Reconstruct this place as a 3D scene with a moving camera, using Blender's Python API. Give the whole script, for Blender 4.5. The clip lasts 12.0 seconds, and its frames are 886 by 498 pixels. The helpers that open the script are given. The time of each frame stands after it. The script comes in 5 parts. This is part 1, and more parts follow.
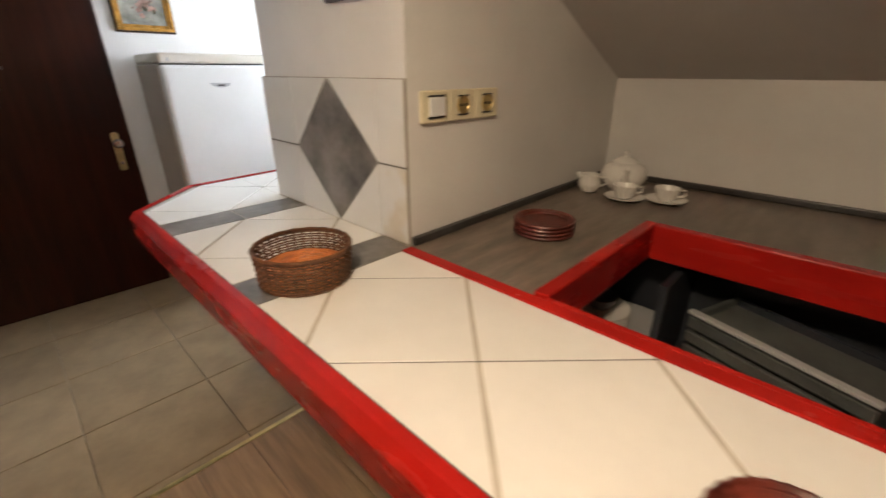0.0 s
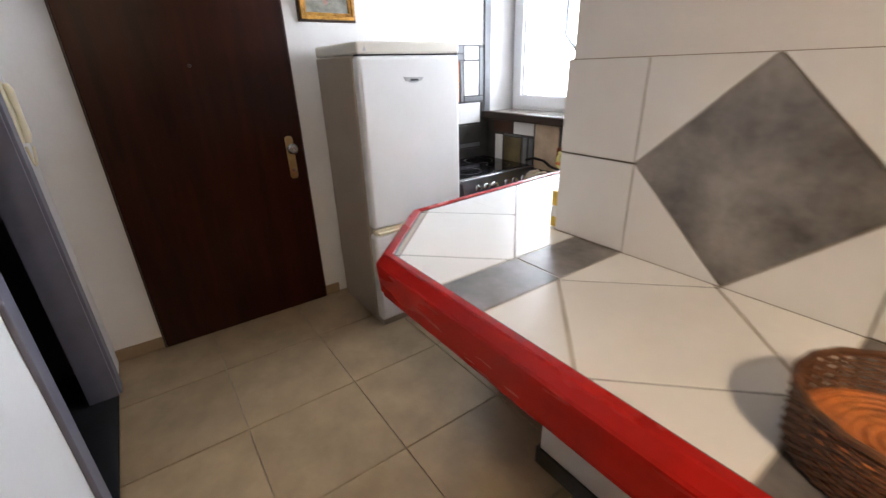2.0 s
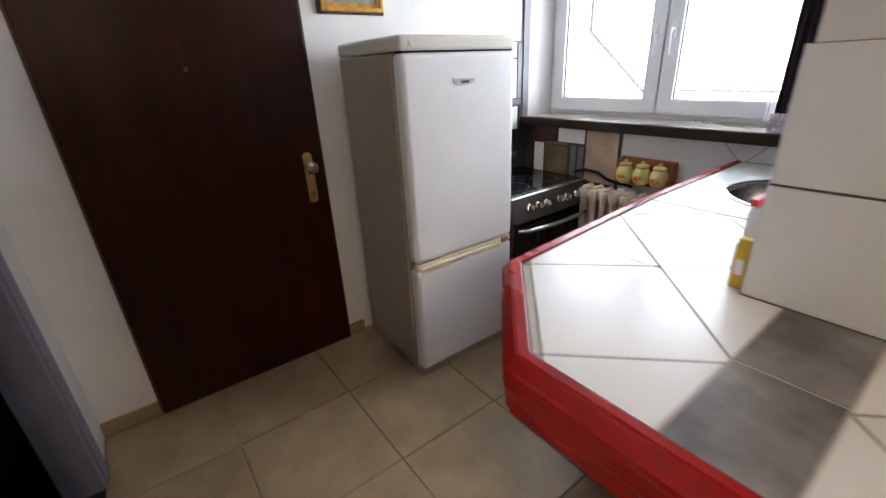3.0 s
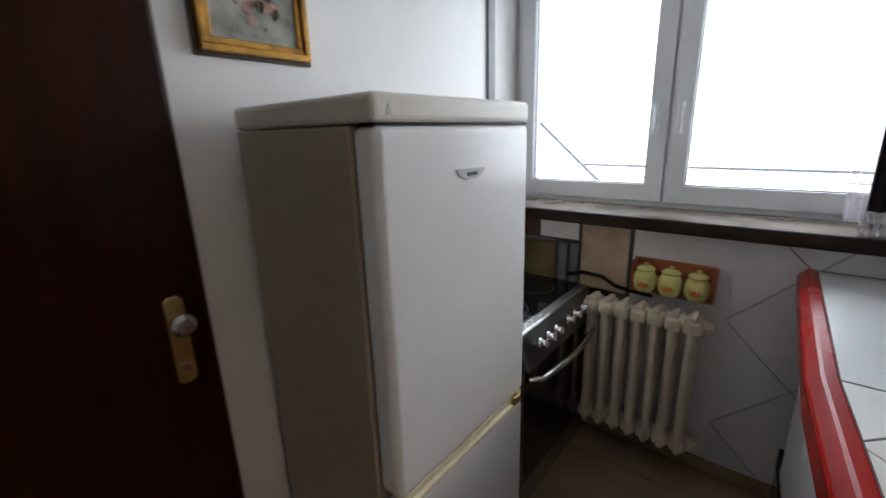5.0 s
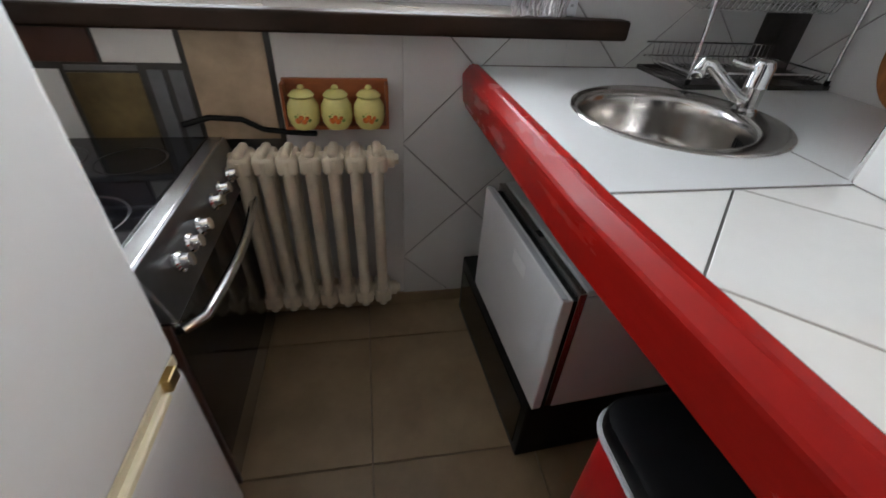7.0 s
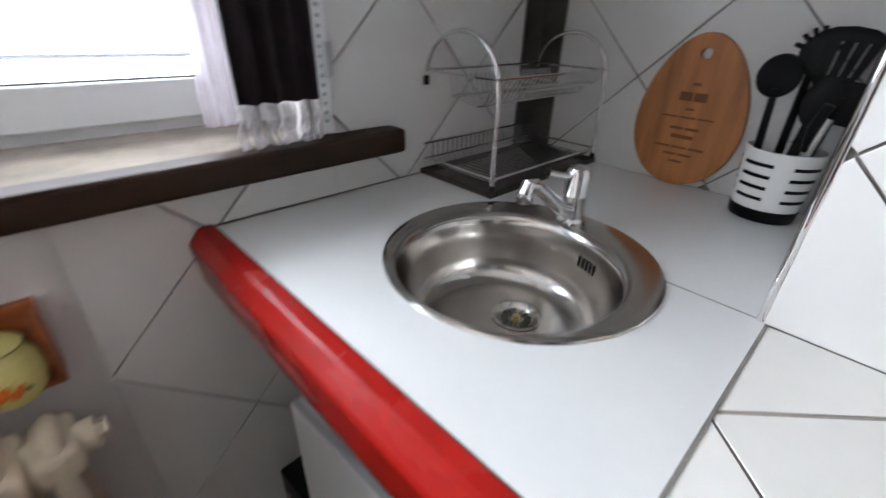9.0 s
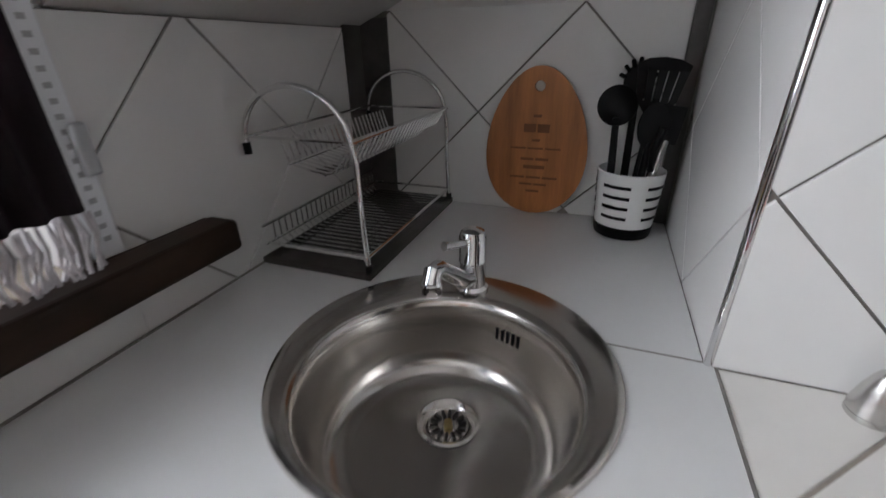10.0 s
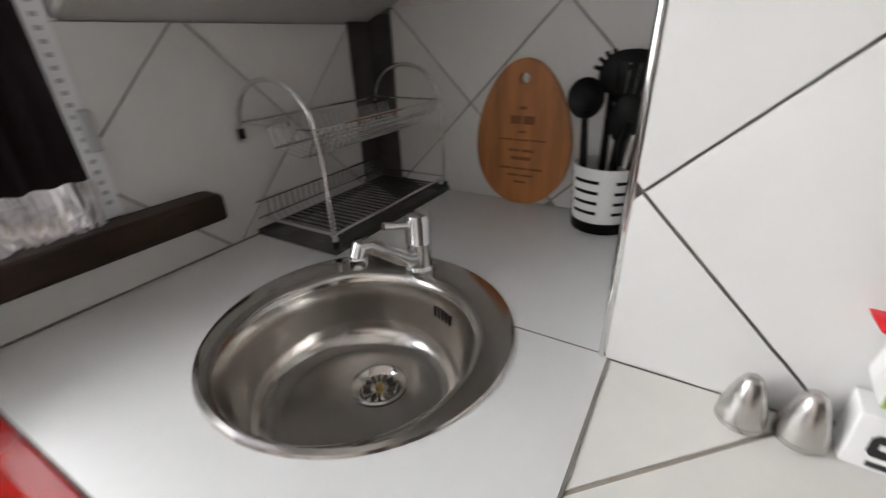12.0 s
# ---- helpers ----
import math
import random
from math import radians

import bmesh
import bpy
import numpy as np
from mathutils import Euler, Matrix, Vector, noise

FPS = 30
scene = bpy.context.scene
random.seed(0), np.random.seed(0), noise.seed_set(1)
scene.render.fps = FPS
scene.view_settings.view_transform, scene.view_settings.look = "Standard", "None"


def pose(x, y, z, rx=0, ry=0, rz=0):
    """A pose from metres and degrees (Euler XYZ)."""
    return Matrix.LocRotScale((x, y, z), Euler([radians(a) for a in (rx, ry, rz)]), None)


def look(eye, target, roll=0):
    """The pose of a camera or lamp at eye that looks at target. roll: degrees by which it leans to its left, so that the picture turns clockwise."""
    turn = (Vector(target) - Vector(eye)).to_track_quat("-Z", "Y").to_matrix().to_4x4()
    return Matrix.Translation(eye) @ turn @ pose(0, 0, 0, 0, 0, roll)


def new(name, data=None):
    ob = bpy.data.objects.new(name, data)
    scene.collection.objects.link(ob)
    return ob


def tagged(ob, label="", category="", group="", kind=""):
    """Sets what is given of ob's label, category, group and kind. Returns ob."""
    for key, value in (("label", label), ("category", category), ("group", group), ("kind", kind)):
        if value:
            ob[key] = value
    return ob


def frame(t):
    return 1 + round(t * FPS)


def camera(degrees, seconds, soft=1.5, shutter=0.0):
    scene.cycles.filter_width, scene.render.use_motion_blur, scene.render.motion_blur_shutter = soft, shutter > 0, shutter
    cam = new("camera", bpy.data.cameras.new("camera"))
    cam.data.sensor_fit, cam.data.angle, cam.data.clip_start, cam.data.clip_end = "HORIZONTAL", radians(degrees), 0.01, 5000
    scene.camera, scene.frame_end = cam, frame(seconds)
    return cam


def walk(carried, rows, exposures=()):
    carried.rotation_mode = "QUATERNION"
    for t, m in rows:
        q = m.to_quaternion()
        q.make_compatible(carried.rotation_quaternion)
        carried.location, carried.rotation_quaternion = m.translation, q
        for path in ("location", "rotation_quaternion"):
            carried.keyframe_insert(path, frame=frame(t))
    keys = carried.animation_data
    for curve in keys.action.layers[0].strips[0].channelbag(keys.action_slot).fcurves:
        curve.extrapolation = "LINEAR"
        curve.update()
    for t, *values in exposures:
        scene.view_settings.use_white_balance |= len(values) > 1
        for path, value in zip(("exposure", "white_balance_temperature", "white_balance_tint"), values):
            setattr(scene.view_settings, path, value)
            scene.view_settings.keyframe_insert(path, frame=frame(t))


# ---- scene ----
cam = camera(93.0, 12.0, soft=1.4, shutter=0.45)
PATH = [
    (0, (3.152, 0.512, 1.303), (1.871, 1.834, 0.521), -0.1),
    (0.5, (2.93, 0.478, 1.273), (1.518, 1.638, 0.46), -0.4),
    (1, (2.742, 0.473, 1.263), (1.295, 1.58, 0.438), -0.3),
    (1.5, (2.524, 0.419, 1.266), (1.054, 1.51, 0.461), -1.0),
    (2, (2.313, 0.349, 1.276), (0.806, 1.399, 0.485), -1.8),
    (2.5, (2.098, 0.366, 1.261), (0.566, 1.392, 0.486), -1.9),
    (2.7, (2.002, 0.366, 1.266), (0.48, 1.4, 0.481), -2.3),
    (4.3, (1.277, 0.522, 1.31), (-0.031, 1.902, 0.692), -2.7),
    (4.5, (1.253, 0.587, 1.319), (-0.112, 1.949, 0.79), -3.0),
    (5, (1.089, 0.689, 1.316), (-0.143, 2.173, 0.787), -1.8),
    (5.5, (0.945, 0.754, 1.305), (0.367, 2.547, 0.634), -4.1),
    (6, (0.91, 0.869, 1.274), (0.945, 2.701, 0.473), -2.8),
    (6.5, (0.897, 1.046, 1.168), (1.101, 2.718, 0.089), -0.2),
    (6.7, (0.882, 1.103, 1.137), (1.118, 2.684, -0.065), 1.8),
    (8.3, (0.949, 1.451, 1.143), (1.819, 3.005, 0.234), 2.5),
    (8.5, (0.946, 1.512, 1.189), (1.911, 2.968, 0.217), 3.2),
    (9, (1.023, 1.624, 1.195), (2.249, 2.885, 0.244), 1.8),
    (9.5, (1.075, 1.745, 1.208), (2.629, 2.634, 0.315), -0.9),
    (10, (1.127, 1.814, 1.228), (2.817, 2.446, 0.364), -1.0),
    (10.5, (1.196, 1.837, 1.252), (2.935, 2.424, 0.457), -1.6),
    (11, (1.2, 1.816, 1.26), (2.927, 2.405, 0.442), -2.9),
    (11.5, (1.141, 1.699, 1.243), (2.858, 2.243, 0.374), -3.4),
    (12, (1.166, 1.603, 1.233), (2.69, 2.54, 0.339), -2.1),
]
EXPOSURES = [(0, 0.3, 6250, 10), (1.5, 0.36, 6200, 12), (2.5, 0.2, 6200, 13), (4.5, -0.6, 6300, 10), (5.5, -0.9, 6100, 10), (6.5, -0.6, 6300, 10), (8.5, 0.55, 6500, 12), (9.0, 0.1, 6300, 12), (9.5, -0.42, 6200, 11), (10.0, -0.62, 6500, 14), (10.5, -0.52, 7000, 18), (11.5, -0.1, 7000, 16), (12, -0.2, 6900, 13)]
walk(cam, [(t, look(eye, target, roll)) for t, eye, target, roll in PATH], EXPOSURES)

# ---- world and light ----
world = bpy.data.worlds.new("world")
scene.world = world
world.use_nodes = True
wn = world.node_tree.nodes
sky = wn.new("ShaderNodeTexSky")
sky.sky_type, sky.sun_disc = "NISHITA", False
sky.sun_elevation, sky.sun_rotation = radians(38), radians(200)
wn["Background"].inputs["Strength"].default_value = 0.15
world.node_tree.links.new(sky.outputs[0], wn["Background"].inputs["Color"])
sun_data = bpy.data.lights.new("sun", "SUN")
sun_data.energy, sun_data.angle, sun_data.color = 4.5, radians(20), (1.0, 0.97, 0.92)
sun = new("sun", sun_data)
sun.matrix_world = look((0, 0, 10), (0.34 * 8, 0.94 * 8, 10 - 6.2))
# overcast sky seen and shining through the window
win_data = bpy.data.lights.new("overcast_daylight", "AREA")
win_data.shape, win_data.size, win_data.size_y = "RECTANGLE", 6.0, 4.0
win_data.energy, win_data.color = 900.0, (0.90, 0.95, 1.0)
win_lamp = new("overcast_daylight", win_data)
win_lamp.matrix_world = look((0.2, 4.7, 1.95), (0.2, 0.0, 1.95))
bulb_data = bpy.data.lights.new("room_lamp_bulb", "POINT")
bulb_data.energy, bulb_data.color, bulb_data.shadow_soft_size = 60.0, (1.0, 0.76, 0.50), 0.09
bulb = new("room_lamp_bulb", bulb_data)
bulb.location = (3.15, 0.2, 2.05)
# ---- materials ----
def mat(name, color, rough=0.5, metal=0.0, vary=0.12, scale=6.0, fine=60.0, bump=0.05, rand=0.0, stretch=(1, 1, 1), dark=None, coat=0.0, spec=None):
    """A surface with broad stains, fine grain and a little relief."""
    m = bpy.data.materials.new(name)
    m.use_nodes = True
    nt = m.node_tree
    n, l = nt.nodes, nt.links
    b = n["Principled BSDF"]
    co = n.new("ShaderNodeTexCoord")
    mp = n.new("ShaderNodeMapping")
    mp.inputs["Scale"].default_value = stretch
    l.new(co.outputs["Object"], mp.inputs["Vector"])
    info = n.new("ShaderNodeObjectInfo")
    off = n.new("ShaderNodeVectorMath")
    off.operation = "MULTIPLY_ADD"
    comb = n.new("ShaderNodeCombineXYZ")
    for k in range(3):
        l.new(info.outputs["Random"], comb.inputs[k])
    l.new(comb.outputs[0], off.inputs[0])
    off.inputs[1].default_value = (7.3, 3.1, 5.7)
    l.new(mp.outputs[0], off.inputs[2])
    big, small = n.new("ShaderNodeTexNoise"), n.new("ShaderNodeTexNoise")
    big.inputs["Scale"].default_value, big.inputs["Detail"].default_value = scale, 5
    small.inputs["Scale"].default_value, small.inputs["Detail"].default_value = fine, 3
    l.new(off.outputs[0], big.inputs["Vector"])
    l.new(off.outputs[0], small.inputs["Vector"])
    ramp = n.new("ShaderNodeMix")
    ramp.data_type = "RGBA"
    lo = dark or tuple(c * (1 - 2.2 * vary) for c in color)
    hi = tuple(min(1.0, c * (1 + vary)) for c in color)
    ramp.inputs[6].default_value, ramp.inputs[7].default_value = (*lo, 1), (*hi, 1)
    mixn = n.new("ShaderNodeMath")
    mixn.operation = "MULTIPLY_ADD"
    l.new(small.outputs[0], mixn.inputs[0])
    mixn.inputs[1].default_value = 0.35
    half = n.new("ShaderNodeMapRange")
    half.inputs[1].default_value, half.inputs[2].default_value = 0.3, 0.7
    half.inputs[3].default_value, half.inputs[4].default_value = 0.0, 0.75
    l.new(big.outputs[0], half.inputs[0])
    l.new(half.outputs[0], mixn.inputs[2])
    l.new(mixn.outputs[0], ramp.inputs[0])
    src = ramp.outputs[2]
    if rand:
        hsv = n.new("ShaderNodeHueSaturation")
        mr = n.new("ShaderNodeMapRange")
        mr.inputs[3].default_value, mr.inputs[4].default_value = 1 - rand, 1 + rand
        l.new(info.outputs["Random"], mr.inputs[0])
        l.new(mr.outputs[0], hsv.inputs["Value"])
        l.new(src, hsv.inputs["Color"])
        src = hsv.outputs[0]
    l.new(src, b.inputs["Base Color"])
    rr = n.new("ShaderNodeMapRange")
    rr.inputs[3].default_value, rr.inputs[4].default_value = max(0.02, rough * (1 - min(0.2, 1.2 * vary))), min(1, rough * (1 + min(0.25, 1.2 * vary)))
    l.new(big.outputs[0], rr.inputs[0])
    l.new(rr.outputs[0], b.inputs["Roughness"])
    b.inputs["Metallic"].default_value = metal
    b.inputs["Coat Weight"].default_value = coat
    if spec is not None:
        b.inputs["Specular IOR Level"].default_value = spec
    if bump:
        bp = n.new("ShaderNodeBump")
        bp.inputs["Strength"].default_value, bp.inputs["Distance"].default_value = bump, 0.004
        l.new(small.outputs[0], bp.inputs["Height"])
        l.new(bp.outputs[0], b.inputs["Normal"])
    return m


M_PLASTER = mat("white_plaster", (0.72, 0.705, 0.685), 0.75, vary=0.05, scale=2.5, fine=90, bump=0.12)
# for walls out of view; the tint warms and weakens the fill light
M_REAR = mat("warm_bounce_beige", (0.50, 0.40, 0.29), 0.8, vary=0.08, scale=2.5, fine=90, bump=0.12)
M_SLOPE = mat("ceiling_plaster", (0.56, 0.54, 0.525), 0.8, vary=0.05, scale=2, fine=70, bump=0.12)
M_TILE = mat("white_glazed_tile", (0.72, 0.715, 0.70), 0.22, vary=0.03, scale=4, fine=30, bump=0.015, rand=0.025)
M_CTILE = mat("cream_counter_tile", (0.76, 0.745, 0.71), 0.28, vary=0.03, scale=5, fine=40, bump=0.02, rand=0.03)
M_GTILE = mat("grey_stone_tile", (0.19, 0.175, 0.165), 0.3, vary=0.42, scale=8, fine=60, bump=0.04, rand=0.06)
M_DTILE = mat("dark_corner_tile", (0.075, 0.068, 0.063), 0.3, vary=0.25, scale=18, fine=80, bump=0.05)
M_GROUT = mat("grey_grout", (0.23, 0.215, 0.195), 0.9, vary=0.2, scale=15, fine=120, bump=0.2)
M_CGROUT = mat("pale_counter_grout", (0.50, 0.455, 0.39), 0.9, vary=0.10, scale=15, fine=120, bump=0.2)
M_FTILE = mat("beige_floor_tile", (0.30, 0.218, 0.13), 0.34, vary=0.13, scale=7, spec=0.28, fine=35, bump=0.03, rand=0.05)
M_FGROUT = mat("floor_grout", (0.27, 0.205, 0.135), 0.9, vary=0.2, scale=15, fine=120, bump=0.2)
M_PLANK = mat("laminate_plank", (0.30, 0.19, 0.11), 0.4, vary=0.22, scale=3, fine=25, bump=0.05, rand=0.12, stretch=(1, 12, 8))
M_RED = mat("red_stained_wood", (0.33, 0.0095, 0.0065), 0.27, vary=0.07, scale=5, fine=40, bump=0.02, stretch=(1, 1, 6), coat=0.0, spec=0.2)
M_LAM = mat("grey_brown_laminate", (0.17, 0.135, 0.11), 0.35, vary=0.3, scale=5, fine=40, bump=0.04, stretch=(6, 1, 1))
M_SLAB = mat("white_laminate", (0.70, 0.705, 0.70), 0.3, vary=0.03, scale=3, fine=60, bump=0.02)
M_DOOR = mat("dark_brown_veneer", (0.025, 0.0048, 0.0019), 0.33, vary=0.25, scale=2.5, fine=30, bump=0.04, stretch=(8, 8, 0.7), spec=0.16)
M_BRASS = mat("brass", (0.62, 0.48, 0.22), 0.3, metal=1.0, vary=0.15, scale=20)
M_STEEL = mat("brushed_steel", (0.62, 0.61, 0.59), 0.26, metal=1.0, vary=0.08, scale=12, fine=200, bump=0.03)
M_SINK = mat("sink_steel", (0.60, 0.575, 0.545), 0.18, metal=1.0, vary=0.04, scale=3, fine=250, bump=0)
M_CHROME = mat("chrome", (0.80, 0.80, 0.80), 0.07, metal=1.0, vary=0.04, scale=10, bump=0)
M_WHITE = mat("white_enamel", (0.80, 0.80, 0.785), 0.25, vary=0.03, scale=3, fine=40, bump=0.015)
# fridge sides: cream enamel with the shade of that side mixed into the colour
M_FSIDE = mat("shaded_side_enamel", (0.37, 0.31, 0.24), 0.42, vary=0.06, scale=3, fine=80, bump=0.03)
M_COVER = mat("aged_white_plastic", (0.68, 0.635, 0.55), 0.35, vary=0.05, scale=4, fine=60, bump=0.02)
M_CREAM = mat("yellowed_plastic", (0.74, 0.67, 0.48), 0.4, vary=0.1, scale=10)
M_PVC = mat("white_window_plastic", (0.80, 0.82, 0.84), 0.3, vary=0.03, scale=5)
M_BLACK = mat("black_plastic", (0.006, 0.006, 0.007), 0.42, vary=0.2, scale=20, spec=0.15)
M_BGLASS = mat("black_ceramic_glass", (0.010, 0.010, 0.012), 0.06, vary=0.1, scale=10, bump=0)
M_DARKMET = mat("dark_stove_panel", (0.06, 0.055, 0.05), 0.3, metal=0.5, vary=0.15, scale=10)
M_STOVE = mat("stove_steel", (0.48, 0.47, 0.46), 0.25, metal=1.0, vary=0.06, scale=10)
M_RAD = mat("cream_radiator_paint", (0.68, 0.59, 0.45), 0.4, vary=0.1, scale=12, fine=60, bump=0.06)
M_SILL = mat("dark_sill_tile", (0.036, 0.020, 0.013), 0.42, vary=0.35, scale=14, fine=60, bump=0.08, stretch=(0.4, 1, 1), spec=0.18)
M_SILLTOP = mat("stone_sill_top", (0.30, 0.255, 0.21), 0.18, vary=0.2, scale=9, fine=60, bump=0.03)
M_CURT = mat("dark_plum_cloth", (0.022, 0.012, 0.016), 0.9, vary=0.3, scale=20, fine=200, bump=0.2)
M_FRINGE = mat("silver_fringe", (0.55, 0.52, 0.53), 0.6, vary=0.2, scale=60)
M_SHEER = mat("sheer_lilac_cloth", (0.78, 0.73, 0.78), 0.8, vary=0.06, scale=20, fine=200, bump=0.1)
M_BAMBOO = mat("bamboo_board", (0.45, 0.172, 0.052), 0.42, vary=0.24, scale=4, fine=30, bump=0.03, stretch=(1, 9, 1))
M_BURN = mat("burnt_engraving", (0.22, 0.085, 0.03), 0.7, vary=0.1)
M_WICKER = mat("brown_wicker", (0.12, 0.05, 0.018), 0.5, vary=0.4, scale=30, fine=160, bump=0.35)
M_WICKIN = mat("orange_wicker_base", (0.46, 0.15, 0.035), 0.5, vary=0.3, scale=30, fine=160, bump=0.3)
M_CHERRY = mat("red_brown_wicker", (0.10, 0.018, 0.011), 0.4, vary=0.3, scale=30, fine=120, bump=0.3)
M_PORC = mat("white_porcelain", (0.80, 0.775, 0.74), 0.15, vary=0.03, scale=10, bump=0)
M_GOLD = mat("gilded_frame", (0.48, 0.25, 0.055), 0.38, metal=0.8, vary=0.3, scale=25, fine=90, bump=0.15)
M_FRAMED = mat("dark_frame_wood", (0.05, 0.025, 0.015), 0.4, vary=0.2, scale=10)
M_CANVAS = mat("painted_canvas", (0.28, 0.275, 0.235), 0.6, vary=0.35, scale=14, fine=60, bump=0.1)
M_PETAL = mat("painted_petals", (0.40, 0.235, 0.19), 0.6, vary=0.4, scale=40)
M_LEAF = mat("painted_leaves", (0.20, 0.21, 0.15), 0.6, vary=0.4, scale=40)
M_CASING = mat("grey_lilac_casing", (0.14, 0.135, 0.165), 0.5, vary=0.08, scale=8)
# near-black bases paint in the darkness of the side room
M_DARKFLOOR = mat("gloom_painted_floor", (0.006, 0.006, 0.009), 0.95, vary=0.3, scale=30, bump=0.2)
M_DARKWALL = mat("gloom_painted_wall", (0.08, 0.08, 0.09), 0.9, vary=0.05)
M_JAR = mat("pale_yellow_ceramic", (0.72, 0.66, 0.24), 0.25, vary=0.08, scale=20)
M_ORANGE = mat("orange_glaze", (0.75, 0.19, 0.02), 0.3, vary=0.15, scale=30)
M_GREEN = mat("green_print", (0.28, 0.40, 0.07), 0.4, vary=0.35, scale=40)
M_PINK = mat("red_print", (0.72, 0.02, 0.03), 0.35, vary=0.1)
M_PACK = mat("white_card", (0.80, 0.80, 0.80), 0.35, vary=0.04)
M_YELLOW = mat("yellow_card", (0.70, 0.46, 0.04), 0.45, vary=0.12, scale=20)
M_SHELF = mat("red_brown_wood", (0.40, 0.115, 0.035), 0.45, vary=0.25, scale=6, stretch=(1, 6, 6))
M_OTILE = mat("orange_mosaic_tile", (0.46, 0.14, 0.045), 0.3, vary=0.15, scale=8)
M_BTILE = mat("beige_mosaic_tile", (0.48, 0.36, 0.24), 0.35, vary=0.18, scale=8, fine=50)
M_OLIVE = mat("olive_brown_tile", (0.17, 0.125, 0.055), 0.35, vary=0.3, scale=9, fine=50)
M_BROWN = mat("brown_mosaic_tile", (0.075, 0.030, 0.018), 0.3, vary=0.2, scale=9)
M_GSTRIP = mat("slate_grey_strip", (0.15, 0.155, 0.165), 0.4, vary=0.15, scale=10)
M_CHAR = mat("charcoal_tile", (0.05, 0.047, 0.044), 0.35, vary=0.3, scale=9)
M_CAB = mat("white_appliance_panel", (0.70, 0.70, 0.71), 0.3, vary=0.03, scale=5)
M_GREYTOP = mat("silver_grey_panel", (0.42, 0.43, 0.44), 0.3, vary=0.05, scale=8)
M_BINRED = mat("red_bin_plastic", (0.42, 0.010, 0.012), 0.3, vary=0.08, scale=8)
# grey panels below the counters, taken near black to paint in the recess gloom
M_WELL = mat("recess_gloom_panel", (0.024, 0.027, 0.036), 0.5, vary=0.12, scale=6)
M_SNOW = mat("pale_roof", (0.75, 0.76, 0.78), 0.7, vary=0.08, scale=1.5, fine=12)
M_ROOFLINE = mat("grey_roof_rail", (0.22, 0.23, 0.25), 0.5, vary=0.1)
M_DJOINT = mat("dark_joint", (0.11, 0.10, 0.09), 0.8, vary=0.2, scale=20, fine=120, bump=0.1)
M_PANEL = mat("dark_brushed_steel", (0.20, 0.20, 0.205), 0.3, metal=1.0, vary=0.08, scale=10)
M_PGROUT = mat("pale_brown_grout", (0.34, 0.30, 0.26), 0.9, vary=0.12, scale=15, fine=120, bump=0.2)
M_BAR = mat("dark_print", (0.02, 0.02, 0.022), 0.5, vary=0.1)

M_SHEER.node_tree.nodes["Principled BSDF"].inputs["Alpha"].default_value = 0.5
M_TRAY = mat("smoked_plastic", (0.10, 0.09, 0.085), 0.2, vary=0.15, scale=12)
M_TRAY.node_tree.nodes["Principled BSDF"].inputs["Alpha"].default_value = 0.75
M_GLASS = bpy.data.materials.new("window_glass")
M_GLASS.use_nodes = True
gb = M_GLASS.node_tree.nodes["Principled BSDF"]
gb.inputs["Transmission Weight"].default_value, gb.inputs["Roughness"].default_value, gb.inputs["IOR"].default_value = 1.0, 0.0, 1.1
M_STAIN = mat("stained_white_tile", (0.72, 0.715, 0.70), 0.25, vary=0.03, scale=4, fine=30, bump=0.02)
sn, sl = M_STAIN.node_tree.nodes, M_STAIN.node_tree.links
s_co, s_dist, s_noise, s_add, s_map, s_mix = (sn.new(k) for k in ("ShaderNodeTexCoord", "ShaderNodeVectorMath", "ShaderNodeTexNoise", "ShaderNodeMath", "ShaderNodeMapRange", "ShaderNodeMix"))
s_dist.operation, s_add.operation, s_mix.data_type = "DISTANCE", "ADD", "RGBA"
s_dist.inputs[1].default_value = (2.315, 1.2, 0.865)
s_noise.inputs["Scale"].default_value = 9
s_map.inputs[1].default_value, s_map.inputs[2].default_value, s_map.inputs[3].default_value, s_map.inputs[4].default_value = 0.52, 0.66, 0.42, 0.0
sl.new(s_co.outputs["Object"], s_dist.inputs[0])
sl.new(s_co.outputs["Object"], s_noise.inputs["Vector"])
sl.new(s_dist.outputs["Value"], s_add.inputs[0])
sl.new(s_noise.outputs[0], s_add.inputs[1])
sl.new(s_add.outputs[0], s_map.inputs[0])
sl.new(s_map.outputs[0], s_mix.inputs[0])
old_link = sn["Principled BSDF"].inputs["Base Color"].links[0]
sl.new(old_link.from_socket, s_mix.inputs[6])
s_mix.inputs[7].default_value = (0.55, 0.42, 0.22, 1)
sl.new(s_mix.outputs[2], sn["Principled BSDF"].inputs["Base Color"])
M_BULB = bpy.data.materials.new("lit_opal_glass")
M_BULB.use_nodes = True
bb = M_BULB.node_tree.nodes["Principled BSDF"]
bb.inputs["Emission Color"].default_value, bb.inputs["Emission Strength"].default_value = (1.0, 0.8, 0.55, 1), 3.0


# ---- mesh helpers ----
def mesh_of(bm, name, material, smooth=False):
    bmesh.ops.recalc_face_normals(bm, faces=bm.faces)
    me = bpy.data.meshes.new(name)
    bm.to_mesh(me)
    bm.free()
    me.materials.append(material)
    if smooth:
        for p in me.polygons:
            p.use_smooth = True
        me.set_sharp_from_angle(angle=radians(40))
    return me


def part(name, bm, material, parent, label="", smooth=False):
    """Links a bmesh as one mesh object under a thing or a part."""
    ob = new(name, mesh_of(bm, name, material, smooth))
    ob.parent = parent
    if label:
        ob["label"] = label
    return ob


